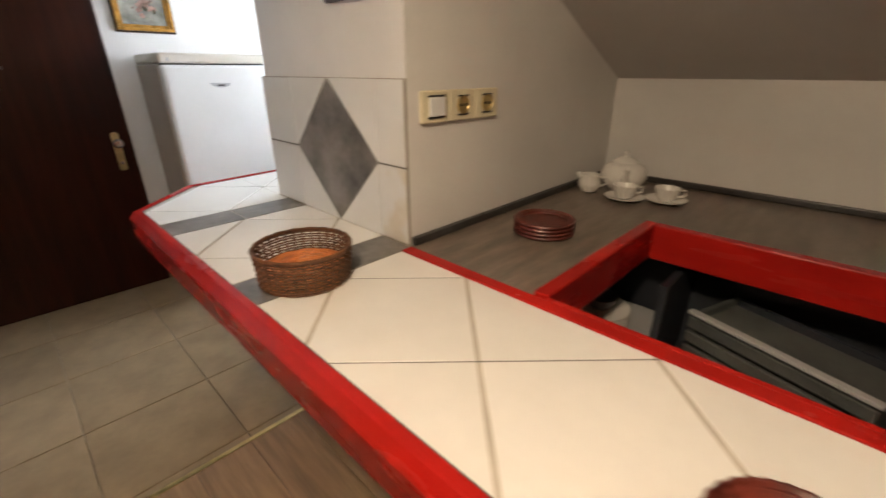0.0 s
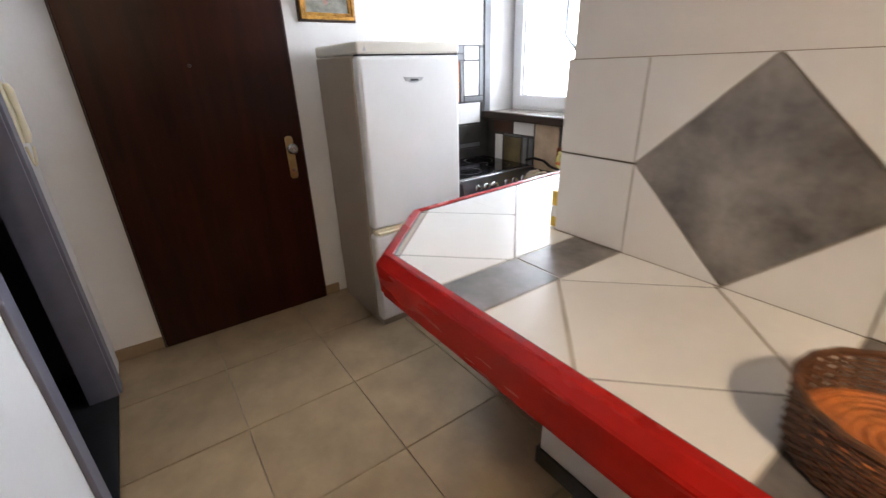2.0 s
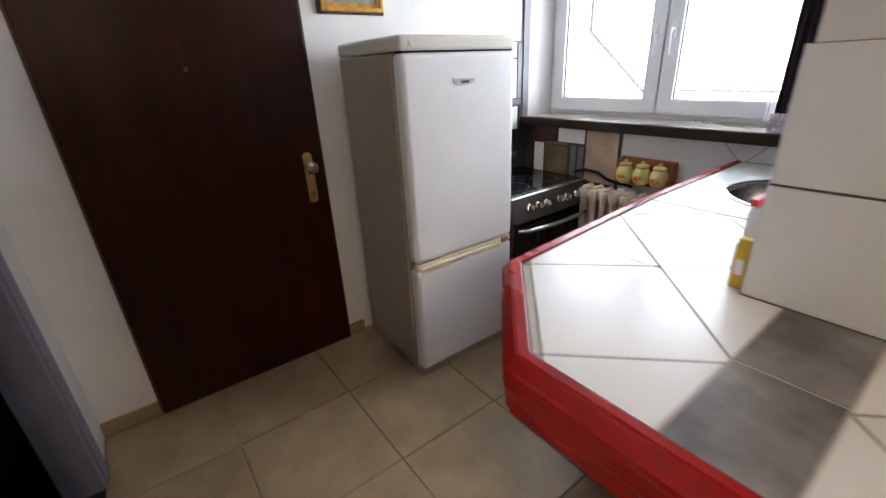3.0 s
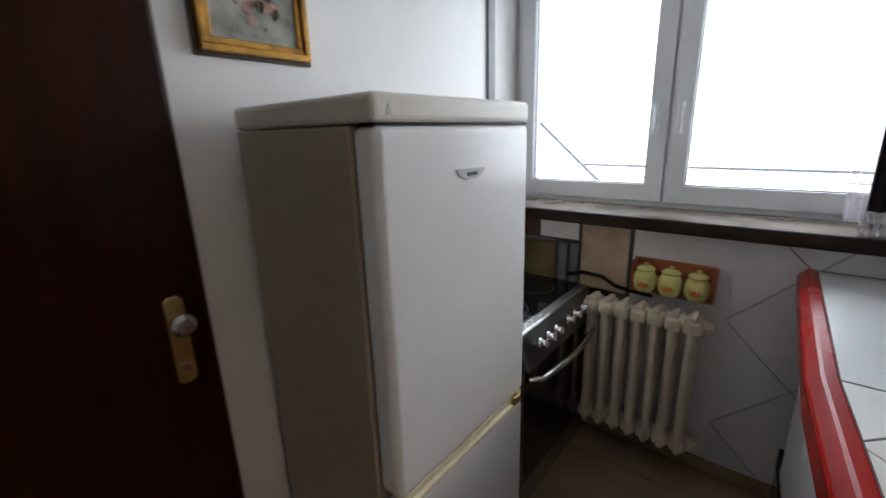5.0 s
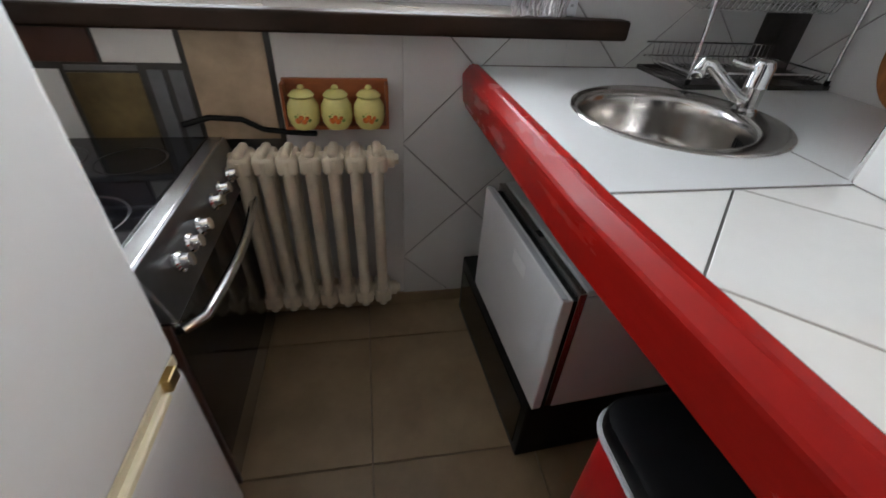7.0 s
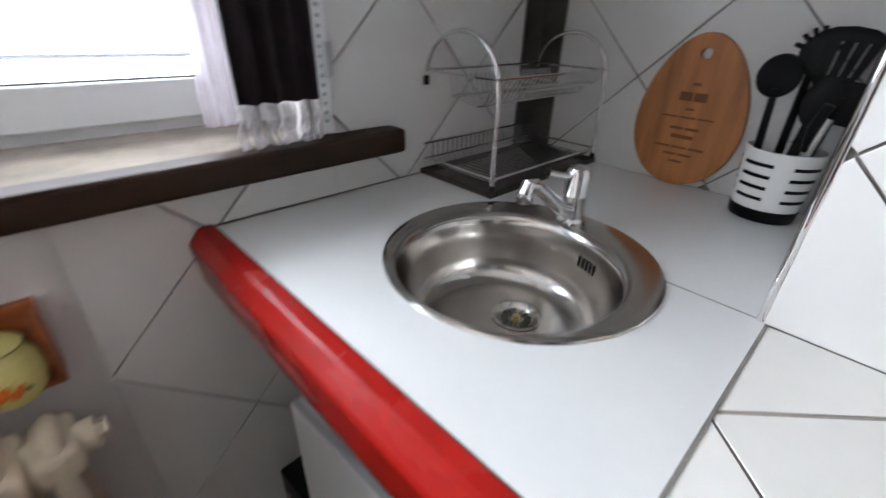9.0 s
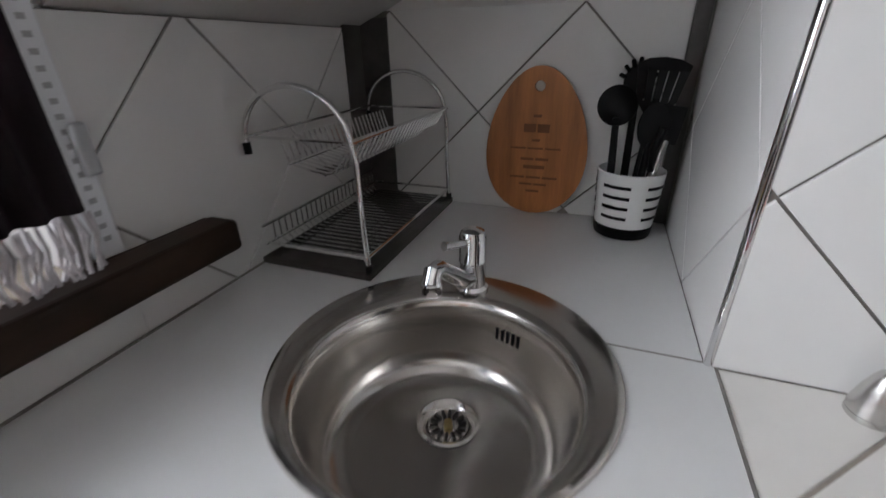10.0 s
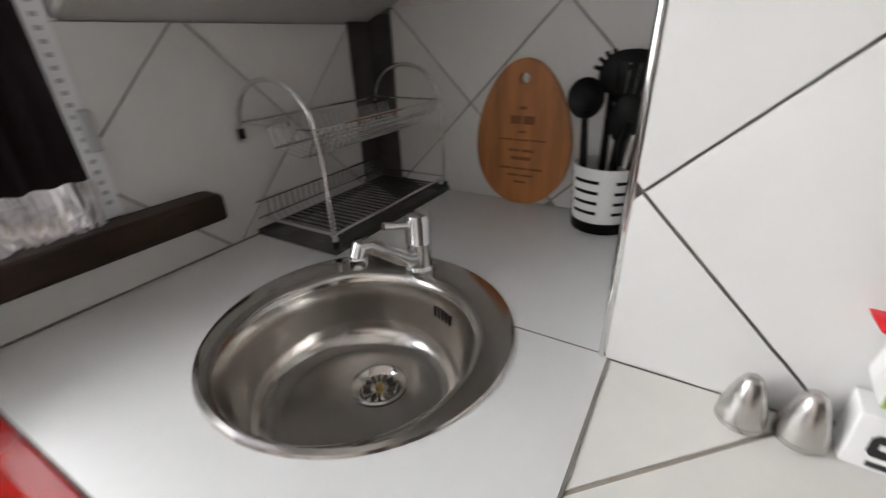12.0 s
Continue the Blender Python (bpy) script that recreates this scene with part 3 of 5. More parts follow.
part("oven_handle", tube([(SX + 0.03, SY0 + 0.03, SZ - 0.16), (SX + 0.062, SY0 + 0.06, SZ - 0.158)] + [(SX + 0.064 + 0.016 * math.sin(math.pi * i / 10), SY0 + 0.08 + (SY1 - SY0 - 0.16) * i / 10, SZ - 0.158) for i in range(11)] + [(SX + 0.062, SY1 - 0.06, SZ - 0.158), (SX + 0.03, SY1 - 0.03, SZ - 0.16)], 0.011, 10), M_STEEL, stove, "bowed steel handle", True)
part("storage_drawer", box(SX - 0.004, SY0 + 0.004, 0.03, SX + 0.022, SY1 - 0.004, 0.13, 0.004), M_STOVE, stove)
part("plinth", box(0.05, SY0 + 0.01, 0.0, SX - 0.03, SY1 - 0.01, 0.03), M_BLACK, stove)
for yy in (SY0 - 0.006, ):
    part("side_trim", box(SX - 0.02, yy, 0.03, SX + 0.03, yy + 0.006, SZ - 0.12), M_BROWN, stove)
cable = solid("power_cable", tube([(0.40, N - 0.03, 0.715), (0.47, N - 0.03, 0.735), (0.55, N - 0.03, 0.73), (0.60, N - 0.025, 0.70), (0.66, N - 0.02, 0.69), (0.74, N - 0.02, 0.685)], 0.008, 8), M_BLACK, "black cable running behind the stove", "cable", smooth=True)

# ---- window ----
window = thing("window_1", "white plastic double window with two sashes", "window", kind="structure")
WY, WTOP = 2.60, WZ1
WX0, WX1 = 0.005, DX1
def ring(x0, z0, x1, z1, w, y0, y1, bevel=0.004):
    out = bmesh.new()
    box(x0, y0, z0, x1, y1, z0 + w, bevel, bm=out)
    box(x0, y0, z1 - w, x1, y1, z1, bevel, bm=out)
    box(x0, y0, z0 + w - 0.003, x0 + w, y1, z1 - w + 0.003, bevel, bm=out)
    box(x1 - w, y0, z0 + w - 0.003, x1, y1, z1 - w + 0.003, bevel, bm=out)
    return out
part("window_frame", ring(WX0, 0.988, WX1, WTOP, 0.035, WY, WY + 0.07), M_PVC, window)
for x0, x1, hx in ((WX0 + 0.028, 0.686, 0.650), (0.694, WX1 - 0.028, 0.733)):
    sash = part("sash", ring(x0, 1.015, x1, WTOP - 0.028, 0.072, WY - 0.018, WY + 0.05), M_PVC, window)
    part("pane_gasket", ring(x0 + 0.070, 1.085, x1 - 0.070, WTOP - 0.098, 0.005, WY - 0.004, WY + 0.004, 0), M_BLACK, sash)
    pane = part("pane", box(x0 + 0.068, WY + 0.006, 1.082, x1 - 0.068, WY + 0.010, WTOP - 0.095), M_GLASS, sash)
    pane.visible_shadow = False
    part("window_handle", merge(box(hx - 0.012, WY - 0.026, 1.36, hx + 0.012, WY - 0.018, 1.43, 0.003), tube([(hx, WY - 0.026, 1.40), (hx, WY - 0.055, 1.40), (hx, WY - 0.06, 1.385), (hx, WY - 0.055, 1.29)], 0.009, 10)), M_PVC, sash, "", True)
part("mullion", box(0.680, WY, 1.02, 0.700, WY + 0.06, WTOP - 0.03), M_PVC, window)
sill = thing("window_sill", "deep stone window sill with a dark tiled front edge", "window sill", kind="structure")
part("sill_top", box(0.002, 2.372, 0.957, DX1 - 0.002, WY + 0.07, 0.994, 0.004), M_SILLTOP, sill, "polished stone sill top")
part("sill_edge", box(0.002, 2.318, 0.948, 1.582, 2.373, 0.997, 0.008, 3), M_SILL, sill, "dark brown tiled nosing")
part("sill_corner", box(DX1 + 0.002, 2.372, 0.950, 1.575, N, 0.995, 0.003), M_SILL, sill)

curtain = thing("curtain", "dark plum curtain tied at the window with a silver fringe", "curtain")
def drape(x0, x1, y, z0, z1, folds, depth, seed):
    r = random.Random(seed)
    own = bmesh.new()
    nx, nz = folds * 8, 14
    ph = r.uniform(0, 6)
    grid = []
    for k in range(nz + 1):
        row = []
        for i in range(nx + 1):
            u = i / nx
            amp = depth * (0.6 + 0.4 * math.sin(3 * u + ph))
            row.append(own.verts.new((x0 + (x1 - x0) * u, y + amp * math.sin(2 * math.pi * folds * u + 0.5 * math.sin(k * 0.4)), z0 + (z1 - z0) * k / nz)))
        grid.append(row)
    for a, b in zip(grid, grid[1:]):
        for i in range(nx):
            own.faces.new((a[i], a[i + 1], b[i + 1], b[i]))
    bmesh.ops.solidify(own, geom=own.faces[:], thickness=0.003)
    return own
part("curtain_cloth", drape(1.268, 1.412, 2.358, 1.066, 2.05, 4, 0.012, 1), M_CURT, curtain, "", True)
bm = bmesh.new()
rnd = random.Random(8)
for i in range(34):
    x = 1.262 + 0.150 * i / 33
    y = 2.356 + rnd.uniform(-0.014, 0.014)
    merge(bm, tube([(x, y, 1.066), (x + rnd.uniform(-0.004, 0.004), y - 0.004, 1.042), (x + rnd.uniform(-0.006, 0.006), y + 0.004, 1.018), (x + rnd.uniform(-0.007, 0.007), y, 0.998)], [0.0018, 0.0030, 0.0017, 0.0032], 5))
part("fringe", bm, M_FRINGE, curtain, "silver grey corded fringe")
net = thing("net_curtain", "sheer lilac net curtain beside the plum curtain", "curtain")
part("curtain_cloth", drape(1.225, 1.278, 2.40, 1.03, 2.05, 3, 0.008, 3), M_SHEER, net, "", True)
strap = thing("shutter_strap", "white roller shutter strap with its winder on the wall", "shutter strap")
part("strap_band", box(1.412, 2.368, 0.998, 1.444, 2.386, 2.05, 0.003), M_PVC, strap)
for i in range(40):
    part("strap_hole", box(1.424, 2.3665, 1.02 + 0.016 * i, 1.432, 2.3685, 1.026 + 0.016 * i), M_GREYTOP, strap)
part("winder", box(1.428, 2.356, 1.10, 1.446, 2.368, 1.16, 0.004), M_GREYTOP, strap)

# ---- radiator ----
rad = thing("radiator", "cream painted cast iron column radiator under the window", "radiator")
secs, R0, R1, RZ0, RZ1, RY = 7, 0.522, 0.932, 0.126, 0.690, 2.275
step = (R1 - R0) / secs
for i in range(secs):
    x = R0 + step * (i + 0.5)
    for y in (RY - 0.030, RY + 0.030):
        leg = tube([(0, 0, RZ0 + 0.025), (0, 0, RZ0 + 0.07), (0, 0, RZ0 + 0.12), (0, 0, RZ1 - 0.13), (0, 0, RZ1 - 0.08), (0, 0, RZ1 - 0.030)], [0.0185, 0.0172, 0.0165, 0.0165, 0.0172, 0.0185], 14)
        part("column", moved(leg, Matrix.Translation((x, y, 0)) @ Matrix.Diagonal((1, 1.15, 1, 1))), M_RAD, rad, "", True)
    for z, lobe in ((RZ0 + 0.045, RZ0 + 0.018), (RZ1 - 0.045, RZ1 - 0.021)):
        head = part("section_head", box(x - 0.0280, RY - 0.049, z - 0.025, x + 0.0280, RY + 0.049, z + 0.026, 0.013, 4), M_RAD, rad, "", True)
        part("rounded_lobe", box(x - 0.0130, RY - 0.043, lobe - 0.018, x + 0.0130, RY + 0.043, lobe + 0.016, 0.0115, 4), M_RAD, head, "", True)
for z in (RZ0 + 0.045, RZ1 - 0.045):
    part("hub_pipe", tube([(R0 - 0.015, RY, z), (R1 + 0.018, RY, z)], 0.024, 14), M_RAD, rad, "", True)
    part("end_plug", tube([(R1 + 0.018, RY, z), (R1 + 0.030, RY, z)], [0.017, 0.015], 6), M_RAD, rad)
part("wall_bracket", box(0.70, RY + 0.05, 0.30, 0.72, N, 0.33), M_RAD, rad)
part("supply_pipe", tube([(R0 - 0.01, RY, RZ0 + 0.045), (R0 - 0.05, RY, RZ0 + 0.045), (R0 - 0.06, RY + 0.05, RZ0 + 0.03), (R0 - 0.06, RY + 0.05, 0.0)], 0.010, 8), M_RAD, rad, "", True)

# ---- jar shelf ----
rack_b = thing("spice_shelf", "small red-brown wooden wall box holding three jars", "shelf")
JX0, JX1, JZ0, JZ1 = 0.664, 0.942, 0.708, 0.832
part("back_board", box(JX0, N - 0.014, JZ0, JX1, N, JZ1, 0.001), M_SHELF, rack_b)
part("bottom_board", box(JX0, N - 0.055, JZ0, JX1, N - 0.0142, JZ0 + 0.010, 0.002), M_SHELF, rack_b)
part("side_board", box(JX0, N - 0.055, JZ0 + 0.010, JX0 + 0.009, N - 0.0142, JZ1 - 0.004, 0.002), M_SHELF, rack_b)
part("side_board", box(JX1 - 0.009, N - 0.055, JZ0 + 0.010, JX1, N - 0.0142, JZ1 - 0.004, 0.002), M_SHELF, rack_b)
for i in range(3):
    jx = JX0 + 0.053 + 0.086 * i
    jar = thing("spice_jar", "pale yellow ceramic jar with an orange flower motif", "jar", (jx, N - 0.0575, JZ0 + 0.010), group="jars in the wooden wall box")
    body = part("jar_body", lathe([(0, 0), (0.028, 0), (0.038, 0.014), (0.042, 0.035), (0.040, 0.060), (0.030, 0.077), (0.026, 0.080), (0, 0.080)], 28), M_JAR, jar, "", True)
    part("lid", lathe([(0.0, 0.094), (0.006, 0.100), (0.010, 0.104), (0.006, 0.110), (0, 0.111)], 16), M_JAR, jar, "", True)
    part("lid_plate", lathe([(0.030, 0.081), (0.033, 0.086), (0.024, 0.095), (0.006, 0.099), (0, 0.099)], 24), M_JAR, jar, "", True)
    motif = bmesh.new()
    for k, (dx, dz, r) in enumerate(((-0.010, 0.030, 0.009), (0.004, 0.028, 0.009), (-0.002, 0.038, 0.008), (0.012, 0.036, 0.006))):
        merge(motif, moved(lathe([(0, 0.004), (r * 0.7, 0.003), (r, -0.003)], 10), pose(dx, -0.0405 + 0.1 * dx * dx, dz, 90, 0, 0)))
    part("motif", motif, M_ORANGE, body, "orange painted flowers")
    leaf = bmesh.new()
    for dx, dz in ((-0.009, 0.047), (-0.001, 0.050), (0.008, 0.047), (-0.015, 0.040), (0.017, 0.030)):
        merge(leaf, moved(lathe([(0, 0.003), (0.006, -0.003)], 8), pose(dx, -0.0385, dz, 90, 0, 0)))
    part("motif_leaves", leaf, M_GREEN, body, "green painted leaves")

# ---- kitchen counter and bar ----
T = C - 0.022
frame_bar = thing("bar_counter", "red stained wood edged bar counter with cream tiles", "counter", kind="structure")
core = prism([(1.49, 0.772), (4.6, 0.772), (4.6, 1.185), (2.37, 1.185), (2.37, 1.200), (1.617, 1.200), (1.617, 1.645), (1.205, 1.645), (1.254, 1.002)], T - 0.055, C - 0.0015)
part("grout_bed", core, M_CGROUT, frame_bar)
edge = [(4.6, 0.74), (1.468, 0.74), (1.216, 0.985), (1.164, 1.6435), (1.150, N - 0.003)]
inner = [(4.6, 0.776), (1.492, 0.776), (1.258, 1.004), (1.208, 1.6435), (1.194, N - 0.003)]
seam_in = [(4.6, 0.7795), (1.4935, 0.7795), (1.2615, 1.0055), (1.2115, 1.6435), (1.1975, N - 0.003)]


def moulding(outer, inside, profile):
    """A board along two lines; profile: (share of the way from inside to outer, height over the counter)."""
    own = bmesh.new()
    loops = [[own.verts.new((q[0] + (p[0] - q[0]) * f, q[1] + (p[1] - q[1]) * f, C + z)) for f, z in profile] for p, q in zip(outer, inside)]
    k = len(profile)
    for u, w in zip(loops, loops[1:]):
        for i in range(k):
            own.faces.new((u[i], u[(i + 1) % k], w[(i + 1) % k], w[i]))
    own.faces.new(loops[0])
    own.faces.new(loops[-1][::-1])
    return own


for a, b in ((0, 1), (1, 2), (2, 4)):
    part("edge_board", moulding(edge[a:b + 1], inner[a:b + 1], [(0, -0.098), (0, 0.003), (0.06, 0.0045), (0.45, 0.0045), (0.58, 0.0025), (0.93, -0.016), (1.0, -0.022), (1.0, -0.030), (0.84, -0.096), (0.78, -0.098)]), M_RED, frame_bar)
    part("edge_batten", moulding(edge[a:b + 1], inner[a:b + 1], [(0, -0.112), (0, -0.0995), (0.72, -0.0995), (0.72, -0.109), (0.66, -0.112)]), M_RED, frame_bar)
    part("edge_joint", prism(inner[a:b + 1] + seam_in[a:b + 1][::-1], C - 0.001, C + 0.0008), M_DJOINT, frame_bar)
part("divider_strip", box(2.372, 1.162, C - 0.06, 4.6, 1.196, C + 0.004, 0.003), M_RED, frame_bar)
part("bar_panel", box(2.40, 1.12, 0.0, 4.6, 1.15, T - 0.056), M_WELL, frame_bar)
CT0, CT1 = C - 0.004, C
diagonal_tiles(frame_bar, M_CTILE, "z", CT0, CT1, [[(1.495, 0.778), (1.683, 0.778), (1.683, 1.198), (1.245, 1.198), (1.260, 1.006)], [(1.245, 1.198), (1.615, 1.198), (1.615, 1.642), (1.210, 1.642)]], [2.29, 2.672, 3.06, 3.45], [-0.70, -0.237, 0.255, 0.712, 1.17], 0.424, 0.0045, "cream_tile", 0.0035, M_DJOINT, M_PGROUT)
flat_tiles(frame_bar, "z", CT0, CT1, [(1.685, 0.777, 1.817, 0.99, M_GTILE), (1.685, 0.99, 1.817, 1.199, M_GTILE), (2.245, 0.777, 2.373, 0.99, M_GTILE), (2.245, 0.99, 2.373, 1.199, M_GTILE)], 0.004, "grey_tile")
diagonal_tiles(frame_bar, M_CTILE, "z", CT0, CT1, [rect(1.819, 0.778, 2.243, 1.198)], 2.798, 0.838, 0.424, 0.008, "cream_tile", 0.0032, M_DJOINT)
diagonal_tiles(frame_bar, M_CTILE, "z", CT0, CT1, [rect(2.375, 0.778, 4.59, 1.161)], [3.343 + 0.4145 * k for k in range(-1, 7)], [1.431 + 0.424 * k for k in range(-1, 7)], 0.424, 0.009, "cream_tile", 0.0032, M_DJOINT)

# sink slab with a round cut-out
SKX, SKY, SKR = 1.524, 1.965, 0.218
BX, BY, BR = 1.495, 1.963, 0.178
slab_bm = bmesh.new()
outline = [(1.2105, 1.6435), (1.6205, 1.6435), (1.6205, 1.6565), (2.101, 1.6565), (2.101, N - 0.002), (1.196, N - 0.002)]
ov = [slab_bm.verts.new((*p, C - 0.03)) for p in outline]
hv = [slab_bm.verts.new((SKX + (SKR - 0.012) * math.cos(2 * math.pi * i / 48), SKY + (SKR - 0.012) * math.sin(2 * math.pi * i / 48), C - 0.03)) for i in range(48)]
es = [slab_bm.edges.new((ov[i], ov[(i + 1) % 6])) for i in range(6)] + [slab_bm.edges.new((hv[i], hv[(i + 1) % 48])) for i in range(48)]
bmesh.ops.triangle_fill(slab_bm, use_beauty=True, edges=es)
up = bmesh.ops.extrude_face_region(slab_bm, geom=slab_bm.faces[:])
bmesh.ops.translate(slab_bm, vec=(0, 0, 0.0305), verts=[v for v in up["geom"] if isinstance(v, bmesh.types.BMVert)])
worktop = setting("worktop", slab_bm, M_SLAB, "white laminate worktop round the sink", "worktop")
solid("worktop_joint", box(1.621, 1.652, C + 0.0002, 1.6235, 1.80, C + 0.0009), M_GROUT, "thin seam across the white worktop", "joint", "structure")

solid("worktop_joint", box(1.212, 1.6415, C + 0.0002, 1.6165, 1.6455, C + 0.0011), M_GROUT, "grey sealed joint between worktop and tiles", "joint", "structure")
DRX, DRY = BX + 0.050, BY + 0.004
sink = thing("sink", "round stainless steel sink set into the white worktop", "sink", kind="")
sk = bmesh.new()
n = 64
def circ(cx, cy, r, z):
    return [sk.verts.new((cx + r * math.cos(2 * math.pi * i / n), cy + r * math.sin(2 * math.pi * i / n), z)) for i in range(n)]
loops = [circ(SKX, SKY, SKR, C + 0.0008), circ(SKX, SKY, SKR - 0.002, C + 0.004), circ(SKX, SKY, SKR - 0.008, C + 0.0055)]
for f in (0.5, 1.0):
    loops.append(circ(SKX + (BX - SKX) * f, SKY + (BY - SKY) * f, (SKR - 0.008) * (1 - f) + (BR + 0.008) * f, C + 0.0050 - 0.0015 * f))
for r, z in ((0, 0.002), (0.006, -0.004), (0.010, -0.016), (0.012, -0.05), (0.016, -0.085), (0.023, -0.108), (0.036, -0.123), (0.056, -0.129), (0.09, -0.132), (0.124, -0.134)):
    f = max(0.0, (r - 0.036) / 0.088)
    loops.append(circ(BX + 0.050 * f, BY + 0.004 * f, BR - r - 0.012 * f, C + z))
for a, b in zip(loops, loops[1:]):
    for i in range(n):
        sk.faces.new((a[i], a[(i + 1) % n], b[(i + 1) % n], b[i]))
part("bowl", sk, M_SINK, sink, "", True)
drain = part("drain", lathe([(0.046, 0.002), (0.042, 0.004), (0.036, 0.001), (0.030, -0.006), (0.014, -0.008), (0, -0.008)], 36, (DRX, DRY, C - 0.134)), M_SINK, sink, "", True)
for i in range(14):
    a = 2 * math.pi * i / 14
    part("drain_slot", moved(box(-0.0022, 0.015, -0.0065, 0.0022, 0.027, -0.004), pose(DRX, DRY, C - 0.134, 0, 0, math.degrees(a))), M_DARKMET, drain)
part("drain_screw", lathe([(0, 0.001), (0.006, 0), (0.007, -0.007)], 16, (DRX, DRY, C - 0.134)), M_BRASS, drain)
oa = math.degrees(math.atan2(1.905 - BY, 1.66 - BX))
for i in range(5):
    a = oa - 7 + 3.2 * i
    part("overflow_slot", moved(box(BR - 0.0135, -0.0025, -0.055, BR - 0.0115, 0.0025, -0.034, 0.0007), pose(BX, BY, C, 0, 0, a)), M_BLACK, sink)

tap = thing("faucet", "chrome single-lever mixer tap on the sink rim", "faucet", (1.698, 1.978, C + 0.004), 0)
part("tap_body", lathe([(0, 0), (0.026, 0), (0.026, 0.005), (0.0215, 0.010), (0.021, 0.048), (0.0225, 0.050), (0.0225, 0.054), (0.021, 0.056), (0.022, 0.092), (0.018, 0.102), (0.009, 0.106), (0, 0.106)], 28), M_CHROME, tap, "", True)
dx, dy = -0.91, 0.11
part("spout", tube([(dx * 0.01, dy * 0.01, 0.025), (dx * 0.04, dy * 0.04, 0.034), (dx * 0.09, dy * 0.09, 0.068), (dx * 0.125, dy * 0.125, 0.092), (dx * 0.142, dy * 0.142, 0.094), (dx * 0.147, dy * 0.147, 0.080)], [0.015, 0.014, 0.0125, 0.012, 0.0125, 0.0125], 14), M_CHROME, tap, "", True)
part("aerator", lathe([(0.013, 0), (0.014, 0.002), (0.014, 0.014), (0.012, 0.016), (0, 0.016)], 20, (dx * 0.147, dy * 0.147, 0.066)), M_CHROME, tap, "", True)
part("lever", tube([(-0.012, 0.004, 0.088), (-0.032, 0.014, 0.090), (-0.058, 0.026, 0.097)], [0.007, 0.006, 0.007], 10), M_CHROME, tap, "", True)
# ---- dish rack ----
rack = thing("dish_rack", "two-tier chrome wire dish rack on a dark drip tray", "dish rack")
A0, A1, B0, B1 = 1.666, 2.099, 2.148, 2.374
tray = part("drip_tray", box(A0, B0, C + 0.0015, A1, B1, C + 0.005, 0.0015), M_TRAY, rack, "dark smoked plastic tray")
for a in ((A0, B0, A1, B0 + 0.006), (A0, B1 - 0.006, A1, B1), (A0, B0 + 0.006, A0 + 0.006, B1 - 0.006), (A1 - 0.006, B0 + 0.006, A1, B1 - 0.006)):
    part("tray_wall", box(a[0], a[1], C + 0.0045, a[2], a[3], C + 0.014, 0.002), M_TRAY, tray)
for x in (A0 + 0.012, A1 - 0.009):
    pts = [(x, B0 + 0.008, C + 0.008), (x, B0 + 0.011, C + 0.10), (x, B0 + 0.012, C + 0.20)]
    cy, rr = (B0 + 0.016 + B1 - 0.008) / 2, (B1 - 0.008 - B0 - 0.016) / 2
    pts += [(x, cy - rr * math.cos(math.pi * i / 16), C + 0.222 + 0.090 * math.sin(math.pi * i / 16)) for i in range(17)]
    pts += [(x, B1 - 0.008, C + 0.212)]
    ar = part("arch", tube(pts, 0.0048, 10), M_CHROME, rack, "", True)
    part("end_cap", tube([(x, B1 - 0.008, C + 0.222), (x, B1 - 0.008, C + 0.203)], 0.0068, 10), M_BLACK, ar)
    part("foot_cap", tube([(x, B0 + 0.008, C + 0.026), (x, B0 + 0.008, C + 0.0052)], 0.0068, 10), M_BLACK, ar)
    part("side_wire", tube([(x, B0 + 0.008, C + 0.232), (x, B1 - 0.008, C + 0.232)], 0.0026, 6), M_CHROME, rack)
    part("side_wire", tube([(x, B0 + 0.008, C + 0.040), (x, B1 - 0.012, C + 0.040)], 0.0026, 6), M_CHROME, rack)
for y, z in ((B0 + 0.010, 0.234), (B1 - 0.020, 0.234), (B0 + 0.008, 0.040), (B1 - 0.012, 0.040), (B1 - 0.012, 0.075), (B0 + 0.050, 0.205), (B0 + 0.085, 0.172), (B1 - 0.07, 0.185)):
    x0 = A0 + (0.032 if z in (0.205, 0.172, 0.185) else 0.003)
    part("rail", tube([(x0, y, C + z), (A1 - 0.018, y, C + z)], 0.0028, 6), M_CHROME, rack)
for i in range(24):
    x = A0 + 0.036 + (A1 - A0 - 0.066) * i / 23
    part("upper_wire", tube([(x, B0 + 0.010, C + 0.234), (x, B0 + 0.030, C + 0.200), (x, B0 + 0.050, C + 0.205), (x, B0 + 0.066, C + 0.176), (x, B0 + 0.085, C + 0.172), (x, B0 + 0.115, C + 0.176), (x, B1 - 0.07, C + 0.185), (x, B1 - 0.058, C + 0.226)], 0.0019, 5), M_CHROME, rack)
for i in range(24):
    x = A0 + 0.03 + (A1 - A0 - 0.055) * i / 23
    part("lower_wire", tube([(x, B0 + 0.008, C + 0.040), (x, B0 + 0.02, C + 0.024), (x, B1 - 0.03, C + 0.024), (x, B1 - 0.012, C + 0.040), (x, B1 - 0.012, C + 0.075)], 0.0018, 5), M_CHROME, rack)

# ---- cutting board ----
board = thing("cutting_board", "egg-shaped bamboo cutting board with burnt lettering leaning on tiles", "cutting board", (2.0835, 1.948, C), 0)
lean = pose(0, 0, 0, 0, 0.9, 0)
pts = []
